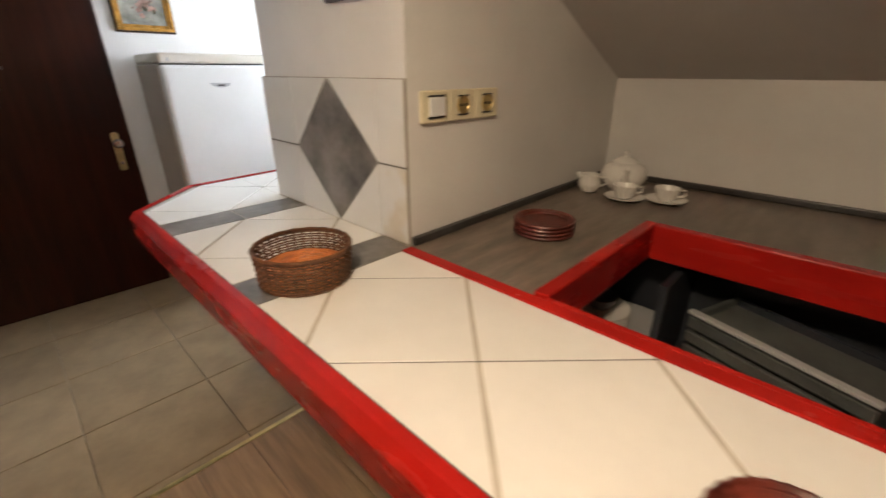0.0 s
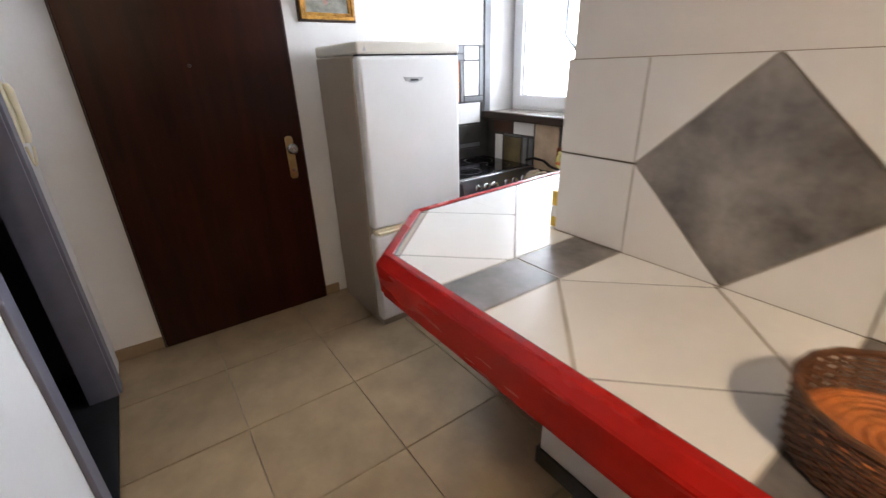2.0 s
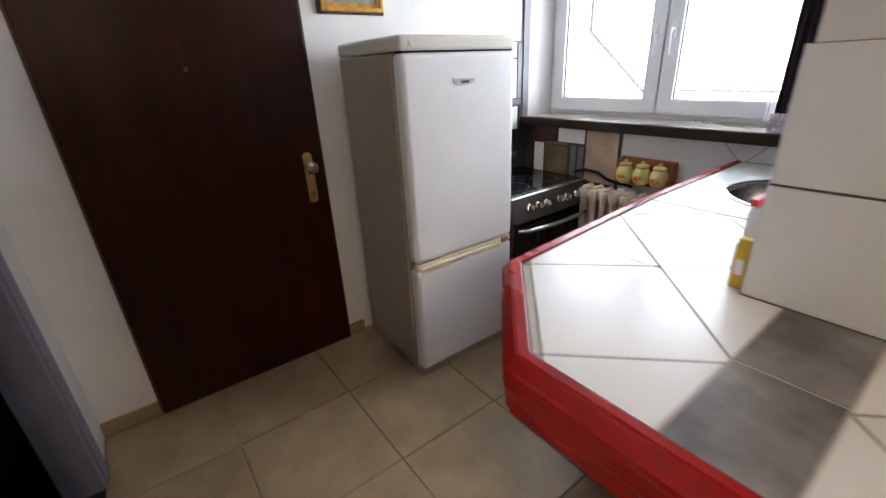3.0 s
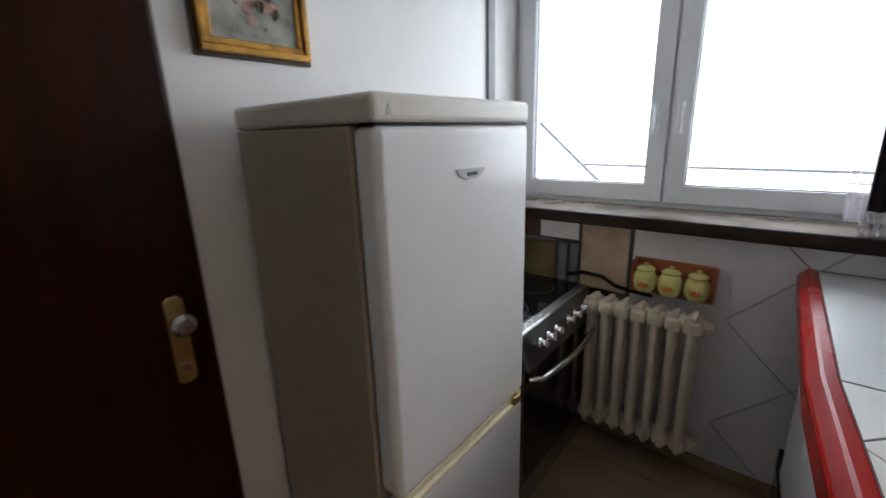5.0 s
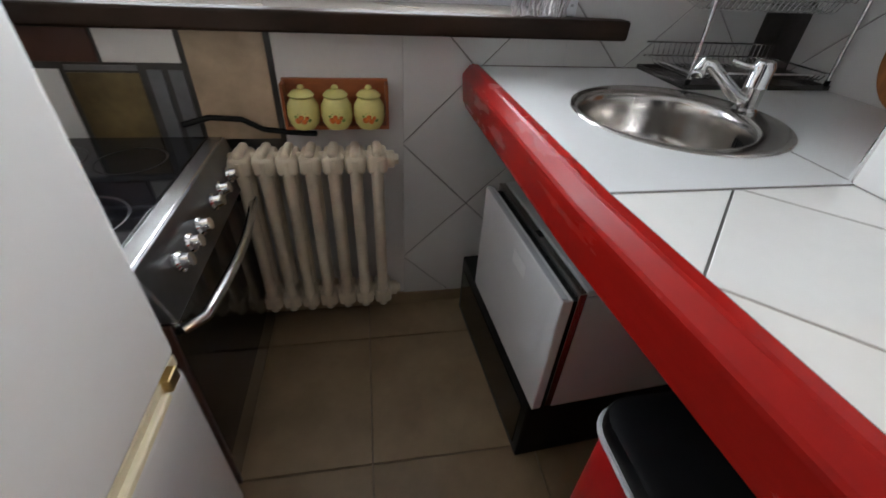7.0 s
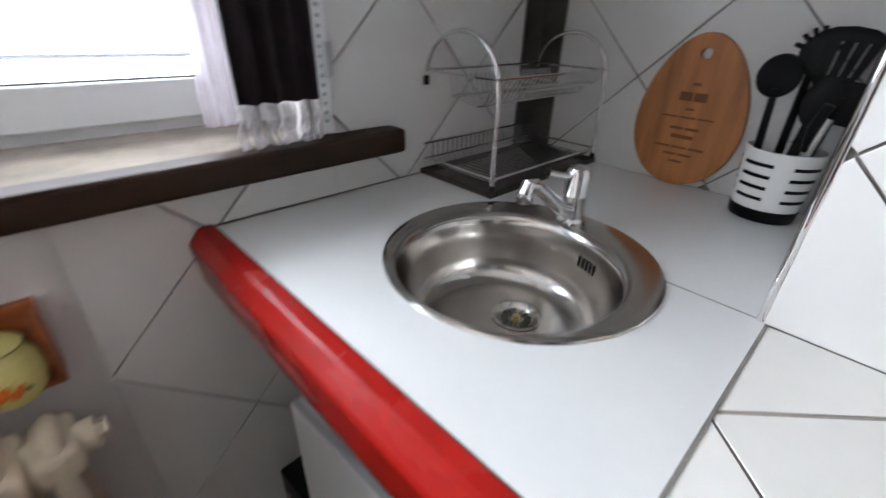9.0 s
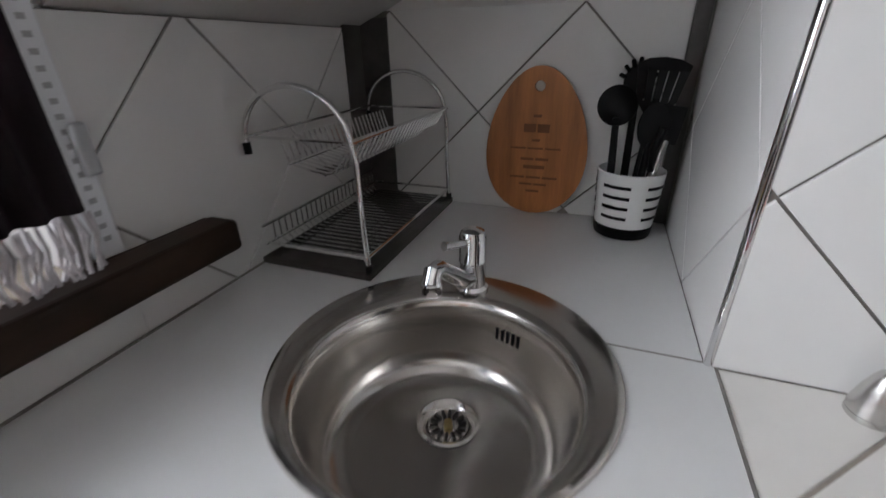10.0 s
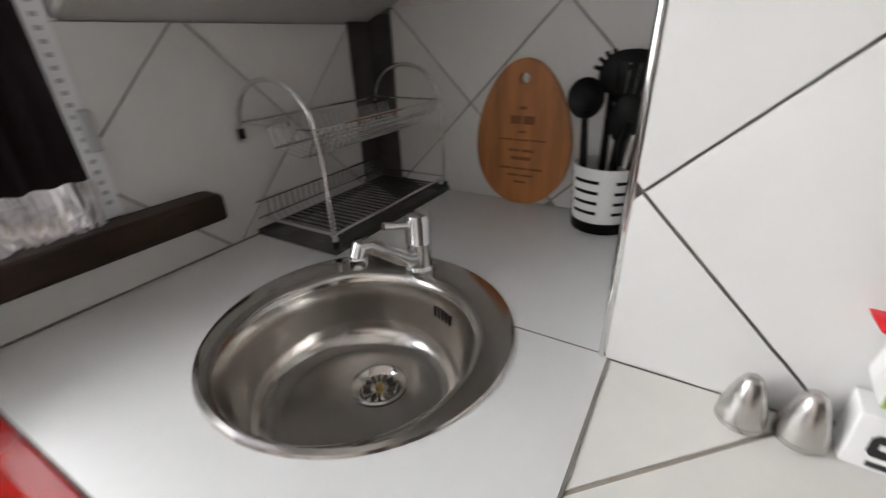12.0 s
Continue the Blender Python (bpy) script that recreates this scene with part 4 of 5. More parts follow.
for i in range(48):
    a = 2 * math.pi * i / 48
    h = 0.1615 - 0.1615 * math.cos(a)
    w = 0.111 * math.sin(a) * (1.0 + 0.16 * math.cos(a))
    pts.append((w, h))
bd = bmesh.new()
oo = [bd.verts.new((0, p[0], p[1])) for p in pts]
ho = [bd.verts.new((0, 0.0 + 0.011 * math.cos(2 * math.pi * i / 20), 0.283 + 0.011 * math.sin(2 * math.pi * i / 20))) for i in range(20)]
es = [bd.edges.new((oo[i], oo[(i + 1) % 48])) for i in range(48)] + [bd.edges.new((ho[i], ho[(i + 1) % 20])) for i in range(20)]
bmesh.ops.triangle_fill(bd, use_beauty=True, edges=es)
g = bmesh.ops.extrude_face_region(bd, geom=bd.faces[:])
bmesh.ops.translate(bd, vec=(0.014, 0, 0), verts=[v for v in g["geom"] if isinstance(v, bmesh.types.BMVert)])
moved(bd, lean)
bdo = part("board_plate", bd, M_BAMBOO, board)
rnd = random.Random(3)
for z, w, h, words in ((0.222, 0.022, 0.006, 1), (0.196, 0.060, 0.018, 2), (0.170, 0.022, 0.005, 1), (0.152, 0.115, 0.004, 3), (0.128, 0.066, 0.006, 2), (0.110, 0.052, 0.008, 1), (0.086, 0.110, 0.005, 3), (0.070, 0.066, 0.005, 2), (0.054, 0.034, 0.005, 1)):
    cuts = [-w / 2 + w * k / words for k in range(words + 1)]
    for a, b in zip(cuts, cuts[1:]):
        part("burnt_mark", moved(box(-0.0006, a + 0.002, z - h / 2, 0.0002, b - 0.002, z + h / 2), lean), M_BURN, bdo)

# ---- utensil holder and utensils ----
UX, UY = 2.030, 1.747
cup = thing("utensil_holder", "white slotted utensil holder with a black base", "utensil holder", (UX, UY, C))
part("base_ring", lathe([(0, 0.002), (0.054, 0.002), (0.056, 0.006), (0.058, 0.024), (0.054, 0.026), (0, 0.026)], 36), M_BLACK, cup, "black rubber base", True)
wall_c = part("cup_wall", lathe([(0.057, 0.026), (0.064, 0.135), (0.0615, 0.136), (0.055, 0.03), (0, 0.03)], 40), M_WHITE, cup, "", True)
for row in range(4):
    z = 0.048 + 0.021 * row
    for c0 in (156, 234, 308, 80):
        bm = bmesh.new()
        r = 0.0578 + 0.007 * (z - 0.026) / 0.109 + 0.0004
        segs = 7
        prev = None
        for k in range(segs + 1):
            a = radians(c0 - 25 + 50 * k / segs)
            cur = (bm.verts.new((r * math.cos(a), r * math.sin(a), z - 0.0032)), bm.verts.new((r * math.cos(a), r * math.sin(a), z + 0.0032)))
            if prev:
                bm.faces.new((prev[0], cur[0], cur[1], prev[1]))
            prev = cur
        bmesh.ops.solidify(bm, geom=bm.faces[:], thickness=-0.0008)
        part("slot", bm, M_BLACK, wall_c)
def utensil(name, label, dx, dy, lean_x, lean_y, head, long=0.235, rod=None):
    ob = new(name)
    ob.empty_display_size = 0.05
    ob.matrix_basis = pose(UX + dx, UY + dy, C + 0.034, lean_x, lean_y, 0)
    tagged(ob, label, "kitchen utensil", "utensils in the white holder")
    part("shaft", tube([(0, 0, 0), (0, 0, 0.5 * long), (0, 0, long)], [0.008, 0.0075, 0.006], 10), rod or M_BLACK, ob, "", True)
    for nm, hb in head:
        part(nm, hb, M_BLACK, ob, "", True)
    return ob
disc = moved(lathe([(0, -0.016), (0.022, -0.012), (0.036, 0.0), (0.035, 0.004), (0.02, -0.006), (0, -0.009)], 26), pose(0, 0, 0.226, 0, -80, -15))
utensil("ladle", "black nylon ladle standing in the utensil holder", -0.026, 0.034, -3, -4, [("ladle_bowl", disc)], 0.205)
up = pose(0, 0, 0.042)
turner = [("blade_neck", moved(prism([(-0.012, 0.160), (0.012, 0.160), (0.034, 0.188), (-0.034, 0.188)], -0.003, 0.003, 0.0012, plane="x"), up))]
turner.append(("blade_edge", moved(prism([(-0.043, 0.240), (0.043, 0.240), (0.045, 0.251), (0.026, 0.260), (0.0, 0.263), (-0.026, 0.260), (-0.045, 0.251)], -0.003, 0.003, 0.0012, plane="x"), up)))
for k in range(5):
    y0, y1 = -0.034 + 0.0142 * k, -0.043 + 0.0178 * k
    turner.append(("blade_rib", moved(prism([(y0, 0.187), (y0 + 0.0112, 0.187), (y1 + 0.0148, 0.241), (y1, 0.241)], -0.003, 0.003, plane="x"), up)))
utensil("slotted_turner", "black nylon slotted turner standing in the utensil holder", -0.006, -0.004, 4, 2, turner)
utensil("spoon", "black nylon serving spoon standing in the utensil holder", -0.022, -0.012, 3, 1, [("spoon_bowl", moved(lathe([(0, 0.006), (0.02, 0.004), (0.03, -0.002), (0.018, -0.006), (0, -0.008)], 20), Matrix.Translation((0, 0, 0.188)) @ pose(0, 0, 0, 0, 90, 0) @ Matrix.Diagonal((1.4, 0.9, 1, 1))))], 0.16)
pas = bmesh.new()
merge(pas, moved(lathe([(0, 0.004), (0.024, 0.002), (0.026, -0.003), (0, -0.005)], 18), Matrix.Translation((0, 0, 0.215)) @ pose(0, 0, 0, 0, 90, 0) @ Matrix.Diagonal((1.3, 1, 1, 1))))
for k in range(7):
    a = radians(20 + 140 * k / 6)
    merge(pas, tube([(0, 0.024 * math.cos(a), 0.215 + 0.030 * math.sin(a)), (-0.012, 0.034 * math.cos(a), 0.215 + 0.042 * math.sin(a))], 0.004, 6))
utensil("pasta_server", "black nylon pasta server standing in the utensil holder", 0.010, 0.010, -1, 2, [("toothed_bowl", moved(pas, pose(0, 0, 0.045)))])
utensil("spatula", "black nylon spatula standing in the utensil holder", 0.004, -0.026, 6, -2, [("spatula_blade", box(-0.003, -0.026, 0.155, 0.003, 0.026, 0.225, 0.002))], 0.20)
utensil("tongs", "black handled metal tongs in the utensil holder", -0.030, -0.018, 9, -4, [("grip", tube([(0, 0.004, 0.11), (0, 0.014, 0.15), (0, 0.010, 0.19)], 0.008, 8))], 0.17, M_STEEL)

# ---- shakers and packets ----
for x, y in ((1.584, 1.508), (1.586, 1.459)):
    sh = thing("shaker", "brushed steel cone-shaped shaker on the tiled counter", "shaker", (x, y, C), group="steel shakers")
    part("shaker_base", lathe([(0, 0.001), (0.021, 0.001), (0.0225, 0.003), (0.0222, 0.008), (0.0, 0.008)], 28), M_STEEL, sh, "", True)
    part("shaker_cone", lathe([(0.0222, 0.0085), (0.0212, 0.018), (0.0175, 0.034), (0.0125, 0.049), (0.0085, 0.057), (0.004, 0.0605), (0, 0.061)], 28), M_STEEL, sh, "", True)
tea = thing("tea_box", "white card tea box with black and red print", "box", (1.574, 1.432, C), -3)
part("carton", box(0, -0.145, 0.001, 0.036, 0, 0.062, 0.002), M_PACK, tea)
panel_t = part("print_panel", prism([(-0.050, 0.018), (-0.018, 0.018), (-0.014, 0.023), (-0.014, 0.038), (-0.018, 0.043), (-0.050, 0.043), (-0.054, 0.038), (-0.054, 0.023)], -0.0006, 0.0, plane="x"), M_BAR, tea)
part("print_bar", box(-0.0010, -0.047, 0.028, -0.0006, -0.021, 0.034), M_PACK, panel_t)
part("print_tag", box(-0.0012, -0.046, 0.042, -0.0006, -0.026, 0.054), M_PINK, tea)
part("print_bar", box(-0.0006, -0.040, 0.006, 0, -0.018, 0.012), M_BAR, tea)
part("print_fruit", box(-0.0006, -0.115, 0.008, 0, -0.080, 0.036), M_ORANGE, tea)
for k in range(9):
    part("print_seed", moved(lathe([(0, 0.0006), (0.0035, 0)], 7), pose(-0.0001, -0.060 - 0.006 * (k % 3), 0.010 + 0.0048 * k, 0, -90, 0)), M_CREAM, tea)
herb = thing("herb_packet", "green and white foil herb packet with a red top", "packet", (1.580, 1.424, C + 0.0635), -3)
bag = part("foil_bag", prism([(-0.13, 0.0), (-0.004, 0.0), (0.010, 0.030), (0.004, 0.074), (-0.13, 0.074)], 0.0, 0.024, 0.006, plane="x"), M_PACK, herb)
rl = random.Random(21)
part("print_ground", box(-0.0006, -0.126, 0.004, -0.0001, -0.003, 0.062), M_GREEN, bag)
for k in range(60):
    part("print_leaf", moved(lathe([(0, 0.0005), (rl.uniform(0.003, 0.007), 0)], 6), pose(-0.0006, rl.uniform(-0.118, -0.010), rl.uniform(0.008, 0.048), 0, -90, 0)), (M_LEAF, M_JAR, M_GREEN, M_CREAM)[k % 4], bag)
part("print_bar", box(-0.0012, -0.110, 0.044, -0.0006, -0.022, 0.057), M_LEAF, bag)
part("red_flap", prism([(-0.13, 0.0745), (0.018, 0.0745), (0.030, 0.090), (-0.13, 0.088)], -0.002, 0.012, 0.002, plane="x"), M_PINK, herb)
part("print_bar", box(-0.0028, -0.125, 0.077, -0.0022, -0.030, 0.086), M_BAR, herb)
part("print_bar", box(-0.0028, -0.026, 0.077, -0.0022, -0.008, 0.086), M_CREAM, herb)
yb = thing("yellow_box", "small yellow card box by the pier", "box", (1.592, 1.232, C))
part("carton", box(0, -0.02, 0.001, 0.022, 0.0, 0.10, 0.002), M_YELLOW, yb)
part("print_bar", box(0.004, -0.0206, 0.03, 0.018, -0.02, 0.06), M_PACK, yb)

# ---- under the counter ----
dish = thing("compact_appliance", "white under-counter appliance with its door ajar on a black stand", "appliance", (1.236, 1.705, 0), 4)
part("stand", box(0.0, 0.025, 0.0, 0.46, 0.63, 0.243, 0.004), M_BLACK, dish, "black stand")
part("stand_panel", box(-0.004, 0.05, 0.03, 0.0, 0.60, 0.20, 0.002), M_BGLASS, dish)
part("cabinet_body", box(0.045, 0.006, 0.245, 0.50, 0.465, 0.600, 0.006), M_CAB, dish)
part("top_plate", box(0.046, 0.008, 0.601, 0.50, 0.463, 0.618, 0.003), M_GREYTOP, dish, "silver grey top")
fdoor = part("front_door", box(-0.008, 0.0, 0.258, 0.016, 0.470, 0.604, 0.004), M_CAB, dish)
# black filler paints the shade in the gap of the ajar door
part("door_gasket", box(0.0165, 0.010, 0.262, 0.0275, 0.460, 0.592), M_BLACK, dish, "black filler for the dark gap behind the door")
part("front_frame", box(0.0280, 0.004, 0.258, 0.0448, 0.466, 0.614, 0.002), M_STEEL, dish, "bright steel front frame")
part("door_trim", box(-0.008, 0.004, 0.6045, 0.006, 0.466, 0.607, 0.001), M_GREYTOP, fdoor)
part("door_mark", box(-0.0112, 0.16, 0.530, -0.0098, 0.23, 0.565), M_PACK, fdoor)
part("badge", box(0.031, 0.20, 0.6142, 0.042, 0.225, 0.6152), M_BAR, dish)
bin_ = thing("trash_bin", "red plastic pedal bin with a black lid under the counter", "trash bin", (1.385, 1.43, 0), 0)
def rounded(w, d, r, n=6):
    o = []
    for cx, cy, a in ((w - r, d - r, 0), (-w + r, d - r, 90), (-w + r, -d + r, 180), (w - r, -d + r, 270)):
        o += arc(cx, cy, r, a, a + 90, n)
    return o
part("bucket", prism(rounded(0.15, 0.10, 0.05), 0.004, 0.50, 0.004), M_BINRED, bin_, "", True)
part("lid", prism(rounded(0.156, 0.106, 0.052), 0.501, 0.552, 0.012), M_BLACK, bin_, "", True)
part("lid_rim", tube([(*p, 0.512) for p in rounded(0.157, 0.107, 0.053)], 0.006, 6, True), M_GREYTOP, bin_, "", True)
part("pedal", box(-0.19, -0.03, 0.004, -0.15, 0.03, 0.02, 0.003), M_BLACK, bin_)

# ---- things on the bar ----
def wicker(name, label, x, y, r, h, side, bottom):
    ob = thing(name, label, "basket", (x, y, C))
    part("base", lathe([(0, 0.002), (r * 0.93, 0.002), (r * 0.93, 0.030), (r * 0.6, 0.033), (r * 0.3, 0.031), (0, 0.035)], 40), bottom, ob, "woven orange-brown base", True)
    turns = max(6, int(h / 0.0066))
    stakes = 32
    for q in range(1, 9):
        qa = [2 * math.pi * i / 40 for i in range(40)]
        part("base_ring", tube([(r * 0.105 * q * math.cos(a), r * 0.105 * q * math.sin(a), 0.032 + 0.0012 * math.sin(10 * a + q * 1.7)) for a in qa], 0.0032, 5, True), bottom, ob, "", True)
    for t in range(turns):
        z = 0.006 + (h - 0.012) * t / (turns - 1)
        loop = []
        for i in range(stakes * 2):
            a = 2 * math.pi * i / (stakes * 2)
            rr = r * (0.94 + 0.06 * z / h) + 0.0018 * (1 if (i + t) % 2 else -1)
            loop.append((rr * math.cos(a), rr * math.sin(a), z))
        part("weave", tube(loop, 0.0023, 5, True), side, ob, "", True)
    for i in range(stakes):
        a = 2 * math.pi * (i + 0.5) / stakes
        part("stake", tube([(r * 0.94 * math.cos(a), r * 0.94 * math.sin(a), 0.004), (r * math.cos(a), r * math.sin(a), h)], 0.0022, 5), side, ob)
    rim = []
    for i in range(72):
        a = 2 * math.pi * i / 72
        rim.append(((r + 0.0008 * math.sin(18 * a)) * math.cos(a), (r + 0.0008 * math.sin(18 * a)) * math.sin(a), h + 0.0006 * math.cos(18 * a)))
    part("rim", tube(rim, 0.0045, 7, True), side, ob, "", True)
    return ob
wicker("wicker_basket", "round brown wicker bread basket on the tiled bar", 2.331, 0.912, 0.104, 0.080, M_WICKER, M_WICKIN)

# ---- grey side counter with the open well ----
side = thing("side_counter", "grey-brown laminate counter with a red framed opening", "counter", kind="structure")
HX0, HX1, HY0, HY1 = 2.748, 3.72, 1.205, 1.835
SC0, SC1 = C - 0.03, C - 0.002
part("laminate_panel", box(2.359, 1.197, SC0, HX0 - 0.002, N - 0.001, SC1), M_LAM, side)
part("laminate_panel", box(HX0 - 0.002, HY1 + 0.002, SC0, 4.6, N - 0.001, SC1), M_LAM, side)
part("laminate_panel", box(HX1 + 0.002, 1.197, SC0, 4.6, HY1 + 0.002, SC1), M_LAM, side)
part("frame_board", box(HX0 - 0.002, HY0, C - 0.10, HX0 + 0.034, HY1, C + 0.008, 0.004), M_RED, side)
part("frame_board", box(HX0 + 0.034, HY1 - 0.034, C - 0.10, HX1, HY1, C + 0.008, 0.004), M_RED, side)
part("frame_board", box(HX1 - 0.034, HY0, C - 0.10, HX1, HY1 - 0.034, C + 0.008, 0.004), M_RED, side)
part("frame_board", box(HX0 + 0.034, 1.1965, C - 0.10, HX1 - 0.034, 1.21, C + 0.003, 0.002), M_RED, side)
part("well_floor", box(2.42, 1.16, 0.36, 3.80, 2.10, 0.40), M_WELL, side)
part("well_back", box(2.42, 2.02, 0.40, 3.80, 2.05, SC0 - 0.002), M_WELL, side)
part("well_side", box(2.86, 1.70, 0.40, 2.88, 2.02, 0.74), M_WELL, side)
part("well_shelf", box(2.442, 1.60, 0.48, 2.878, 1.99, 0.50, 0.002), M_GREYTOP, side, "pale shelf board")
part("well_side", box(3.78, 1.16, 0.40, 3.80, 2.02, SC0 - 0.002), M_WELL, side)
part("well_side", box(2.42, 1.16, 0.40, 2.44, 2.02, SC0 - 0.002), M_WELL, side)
for a in ((2.358, 1.21, 2.374, N - 0.001), (2.374, N - 0.018, 4.6, N - 0.001)):
    part("upstand", box(a[0], a[1], C - 0.0015, a[2], a[3], C + 0.022, 0.003), M_CHAR, side, "dark edging strip")
M_CRATE = mat("grey_green_slats", (0.085, 0.09, 0.085), 0.5, vary=0.2, scale=8)
crate = thing("slatted_crate", "grey slatted crate stored inside the counter opening", "crate")
crate.matrix_basis = pose(2.933, 1.787, 0, 0, 0, -19) @ Matrix.Translation((-2.93, -1.66, 0))
for k in range(5):
    part("slat", box(2.93, 1.66, 0.405 + 0.048 * k, 3.36, 1.675, 0.440 + 0.048 * k, 0.003), M_CRATE, crate)
for x in (2.93, 3.345):
    part("corner_post", box(x, 1.676, 0.402, x + 0.015, 1.89, 0.64, 0.002), M_CRATE, crate)
part("lid", box(2.9455, 1.679, 0.612, 3.3445, 1.874, 0.620, 0.002), M_CRATE, crate)
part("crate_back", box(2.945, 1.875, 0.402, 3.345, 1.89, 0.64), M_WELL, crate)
part("top_rim", box(2.925, 1.654, 0.642, 3.365, 1.678, 0.652, 0.002), M_GREYTOP, crate)
plates = thing("plate_stack", "white plates and a blue-grey bowl stacked in the opening", "plates", (2.668, 1.775, 0.502))
for k in range(5):
    part("plate", lathe([(0, 0.001), (0.05, 0.001), (0.062, 0.006), (0.10, 0.014), (0.10, 0.017), (0.06, 0.010), (0, 0.006)], 32, (0, 0, 0.012 * k)), M_PORC, plates, "", True)
part("bowl", lathe([(0, 0.062), (0.03, 0.062), (0.05, 0.085), (0.056, 0.105), (0.052, 0.105), (0.046, 0.088), (0, 0.07)], 28), M_GSTRIP, plates, "blue-grey bowl", True)

# ---- tea set and wicker plates ----
pot = thing("teapot", "round white porcelain teapot on the grey counter", "teapot", (2.530, 2.165, SC1), 115)
part("pot_body", lathe([(0, 0.002), (0.045, 0.002), (0.05, 0.008), (0.078, 0.035), (0.086, 0.066), (0.072, 0.098), (0.045, 0.112), (0, 0.112)], 36), M_PORC, pot, "", True)
part("lid", lathe([(0.046, 0.112), (0.042, 0.119), (0.02, 0.130), (0.008, 0.134), (0.012, 0.145), (0.006, 0.152), (0, 0.153)], 28), M_PORC, pot, "", True)
part("spout", tube([(-0.075, 0, 0.045), (-0.10, 0, 0.065), (-0.118, 0, 0.10), (-0.132, 0, 0.112)], [0.018, 0.013, 0.010, 0.009], 12), M_PORC, pot, "", True)
part("handle", tube([(0.072, 0, 0.095), (0.10, 0, 0.105), (0.125, 0, 0.085), (0.120, 0, 0.055), (0.08, 0, 0.036)], 0.007, 10), M_PORC, pot, "", True)
cr = thing("creamer", "small white porcelain cream jug", "jug", (2.445, 2.060, SC1), 10)
part("jug_body", lathe([(0, 0.002), (0.026, 0.002), (0.042, 0.025), (0.042, 0.042), (0.036, 0.058), (0.039, 0.068), (0.035, 0.067), (0.033, 0.055), (0.036, 0.035), (0, 0.012)], 28), M_PORC, cr, "", True)
part("handle", tube([(0.034, 0.012, 0.058), (0.058, 0.02, 0.055), (0.06, 0.02, 0.035), (0.038, 0.014, 0.022)], 0.004, 8), M_PORC, cr, "", True)
part("lip", tube([(-0.034, 0, 0.055), (-0.050, 0, 0.070)], [0.012, 0.007], 10), M_PORC, cr, "", True)
for cx, cy, tw in ((2.595, 2.035, 40), (2.716, 2.100, 25)):
    cp = thing("teacup", "white porcelain teacup on its saucer", "teacup", (cx, cy, SC1), tw, "tea set cups")
    part("saucer", lathe([(0, 0.002), (0.035, 0.002), (0.068, 0.014), (0.069, 0.017), (0.035, 0.008), (0, 0.007)], 36), M_PORC, cp, "", True)
    part("cup_wall", lathe([(0, 0.009), (0.020, 0.009), (0.034, 0.026), (0.043, 0.056), (0.041, 0.056), (0.031, 0.028), (0, 0.016)], 30), M_PORC, cp, "", True)
    part("handle", tube([(0.039, 0, 0.050), (0.058, 0, 0.048), (0.058, 0, 0.030), (0.034, 0, 0.024)], 0.0035, 8), M_PORC, cp, "", True)
for tx, ty, tz, tl in ((2.560, 1.545, SC1, "stack of red-brown wicker plates on the grey counter"), (3.222, 0.893, C, "stack of red-brown wicker plates on the tiled bar")):
  tr = thing("wicker_plate_stack", tl, "wicker plates", (tx, ty, tz), 0, "stacked wicker plates")
  for k in range(4):
      loop = [(0.082 * math.cos(2 * math.pi * i / 60) * (1 + 0.012 * (-1) ** i), 0.082 * math.sin(2 * math.pi * i / 60) * (1 + 0.012 * (-1) ** i), 0.008 + 0.011 * k) for i in range(60)]
      pl = part("wicker_plate", lathe([(0, 0.002 + 0.010 * k), (0.078, 0.002 + 0.010 * k), (0.082, 0.012 + 0.010 * k), (0.074, 0.012 + 0.010 * k), (0.068, 0.005 + 0.010 * k), (0, 0.005 + 0.010 * k)], 36), M_CHERRY, tr)
      part("plate_rim", tube(loop, 0.005, 6, True), M_CHERRY, pl, "", True)

# ---- switch and sockets ----
SW0 = 2.357
for k, (y0, y1) in enumerate(((1.248, 1.345), (1.350, 1.446), (1.450, 1.548))):
    kind = "switch" if k == 0 else "socket"
    ob = thing("light_switch" if k == 0 else "wall_socket", "cream plastic light switch on the wall" if k == 0 else "cream plastic wall socket with a dark round inset", kind, group="" if k == 0 else "wall sockets")
    part("cover_plate", box(SW0, y0, 1.180, SW0 + 0.012, y1, 1.258, 0.004), M_CREAM, ob)
    if k == 0:
        part("rocker", box(SW0 + 0.0125, y0 + 0.022, 1.196, SW0 + 0.020, y1 - 0.020, 1.242, 0.003), M_PACK, ob)
        for zz in (1.191, 1.2425):
            part("rocker_gap", box(SW0 + 0.0122, y0 + 0.020, zz, SW0 + 0.0145, y1 - 0.018, zz + 0.0045), M_BAR, ob)
    else:
        cy = (y0 + y1) / 2
        part("socket_well", moved(lathe([(0, 0.001), (0.019, 0.001), (0.021, 0.004), (0.023, 0.004), (0.023, 0)], 24), pose(SW0 + 0.012, cy, 1.219, 0, 90, 0)), M_BRASS, ob)
        for dy in (-0.0095, 0.0095):
            part("pin_hole", moved(lathe([(0, 0.003), (0.004, 0.003), (0.004, 0)], 10), pose(SW0 + 0.0125, cy + dy, 1.219, 0, 90, 0)), M_BAR, ob)
        for zz in (1.193, 1.240):
            part("earth_clip", box(SW0 + 0.012, cy - 0.020, zz, SW0 + 0.0145, cy + 0.020, zz + 0.004), M_BAR, ob)

# ---- small wall panel high on the pier ----
panel_w = thing("wall_panel", "small grey framed panel on the pier plaster", "wall panel")
part("panel_plate", box(2.07, 1.198, 1.472, 2.215, 1.210, 1.66, 0.003), M_GREYTOP, panel_w)
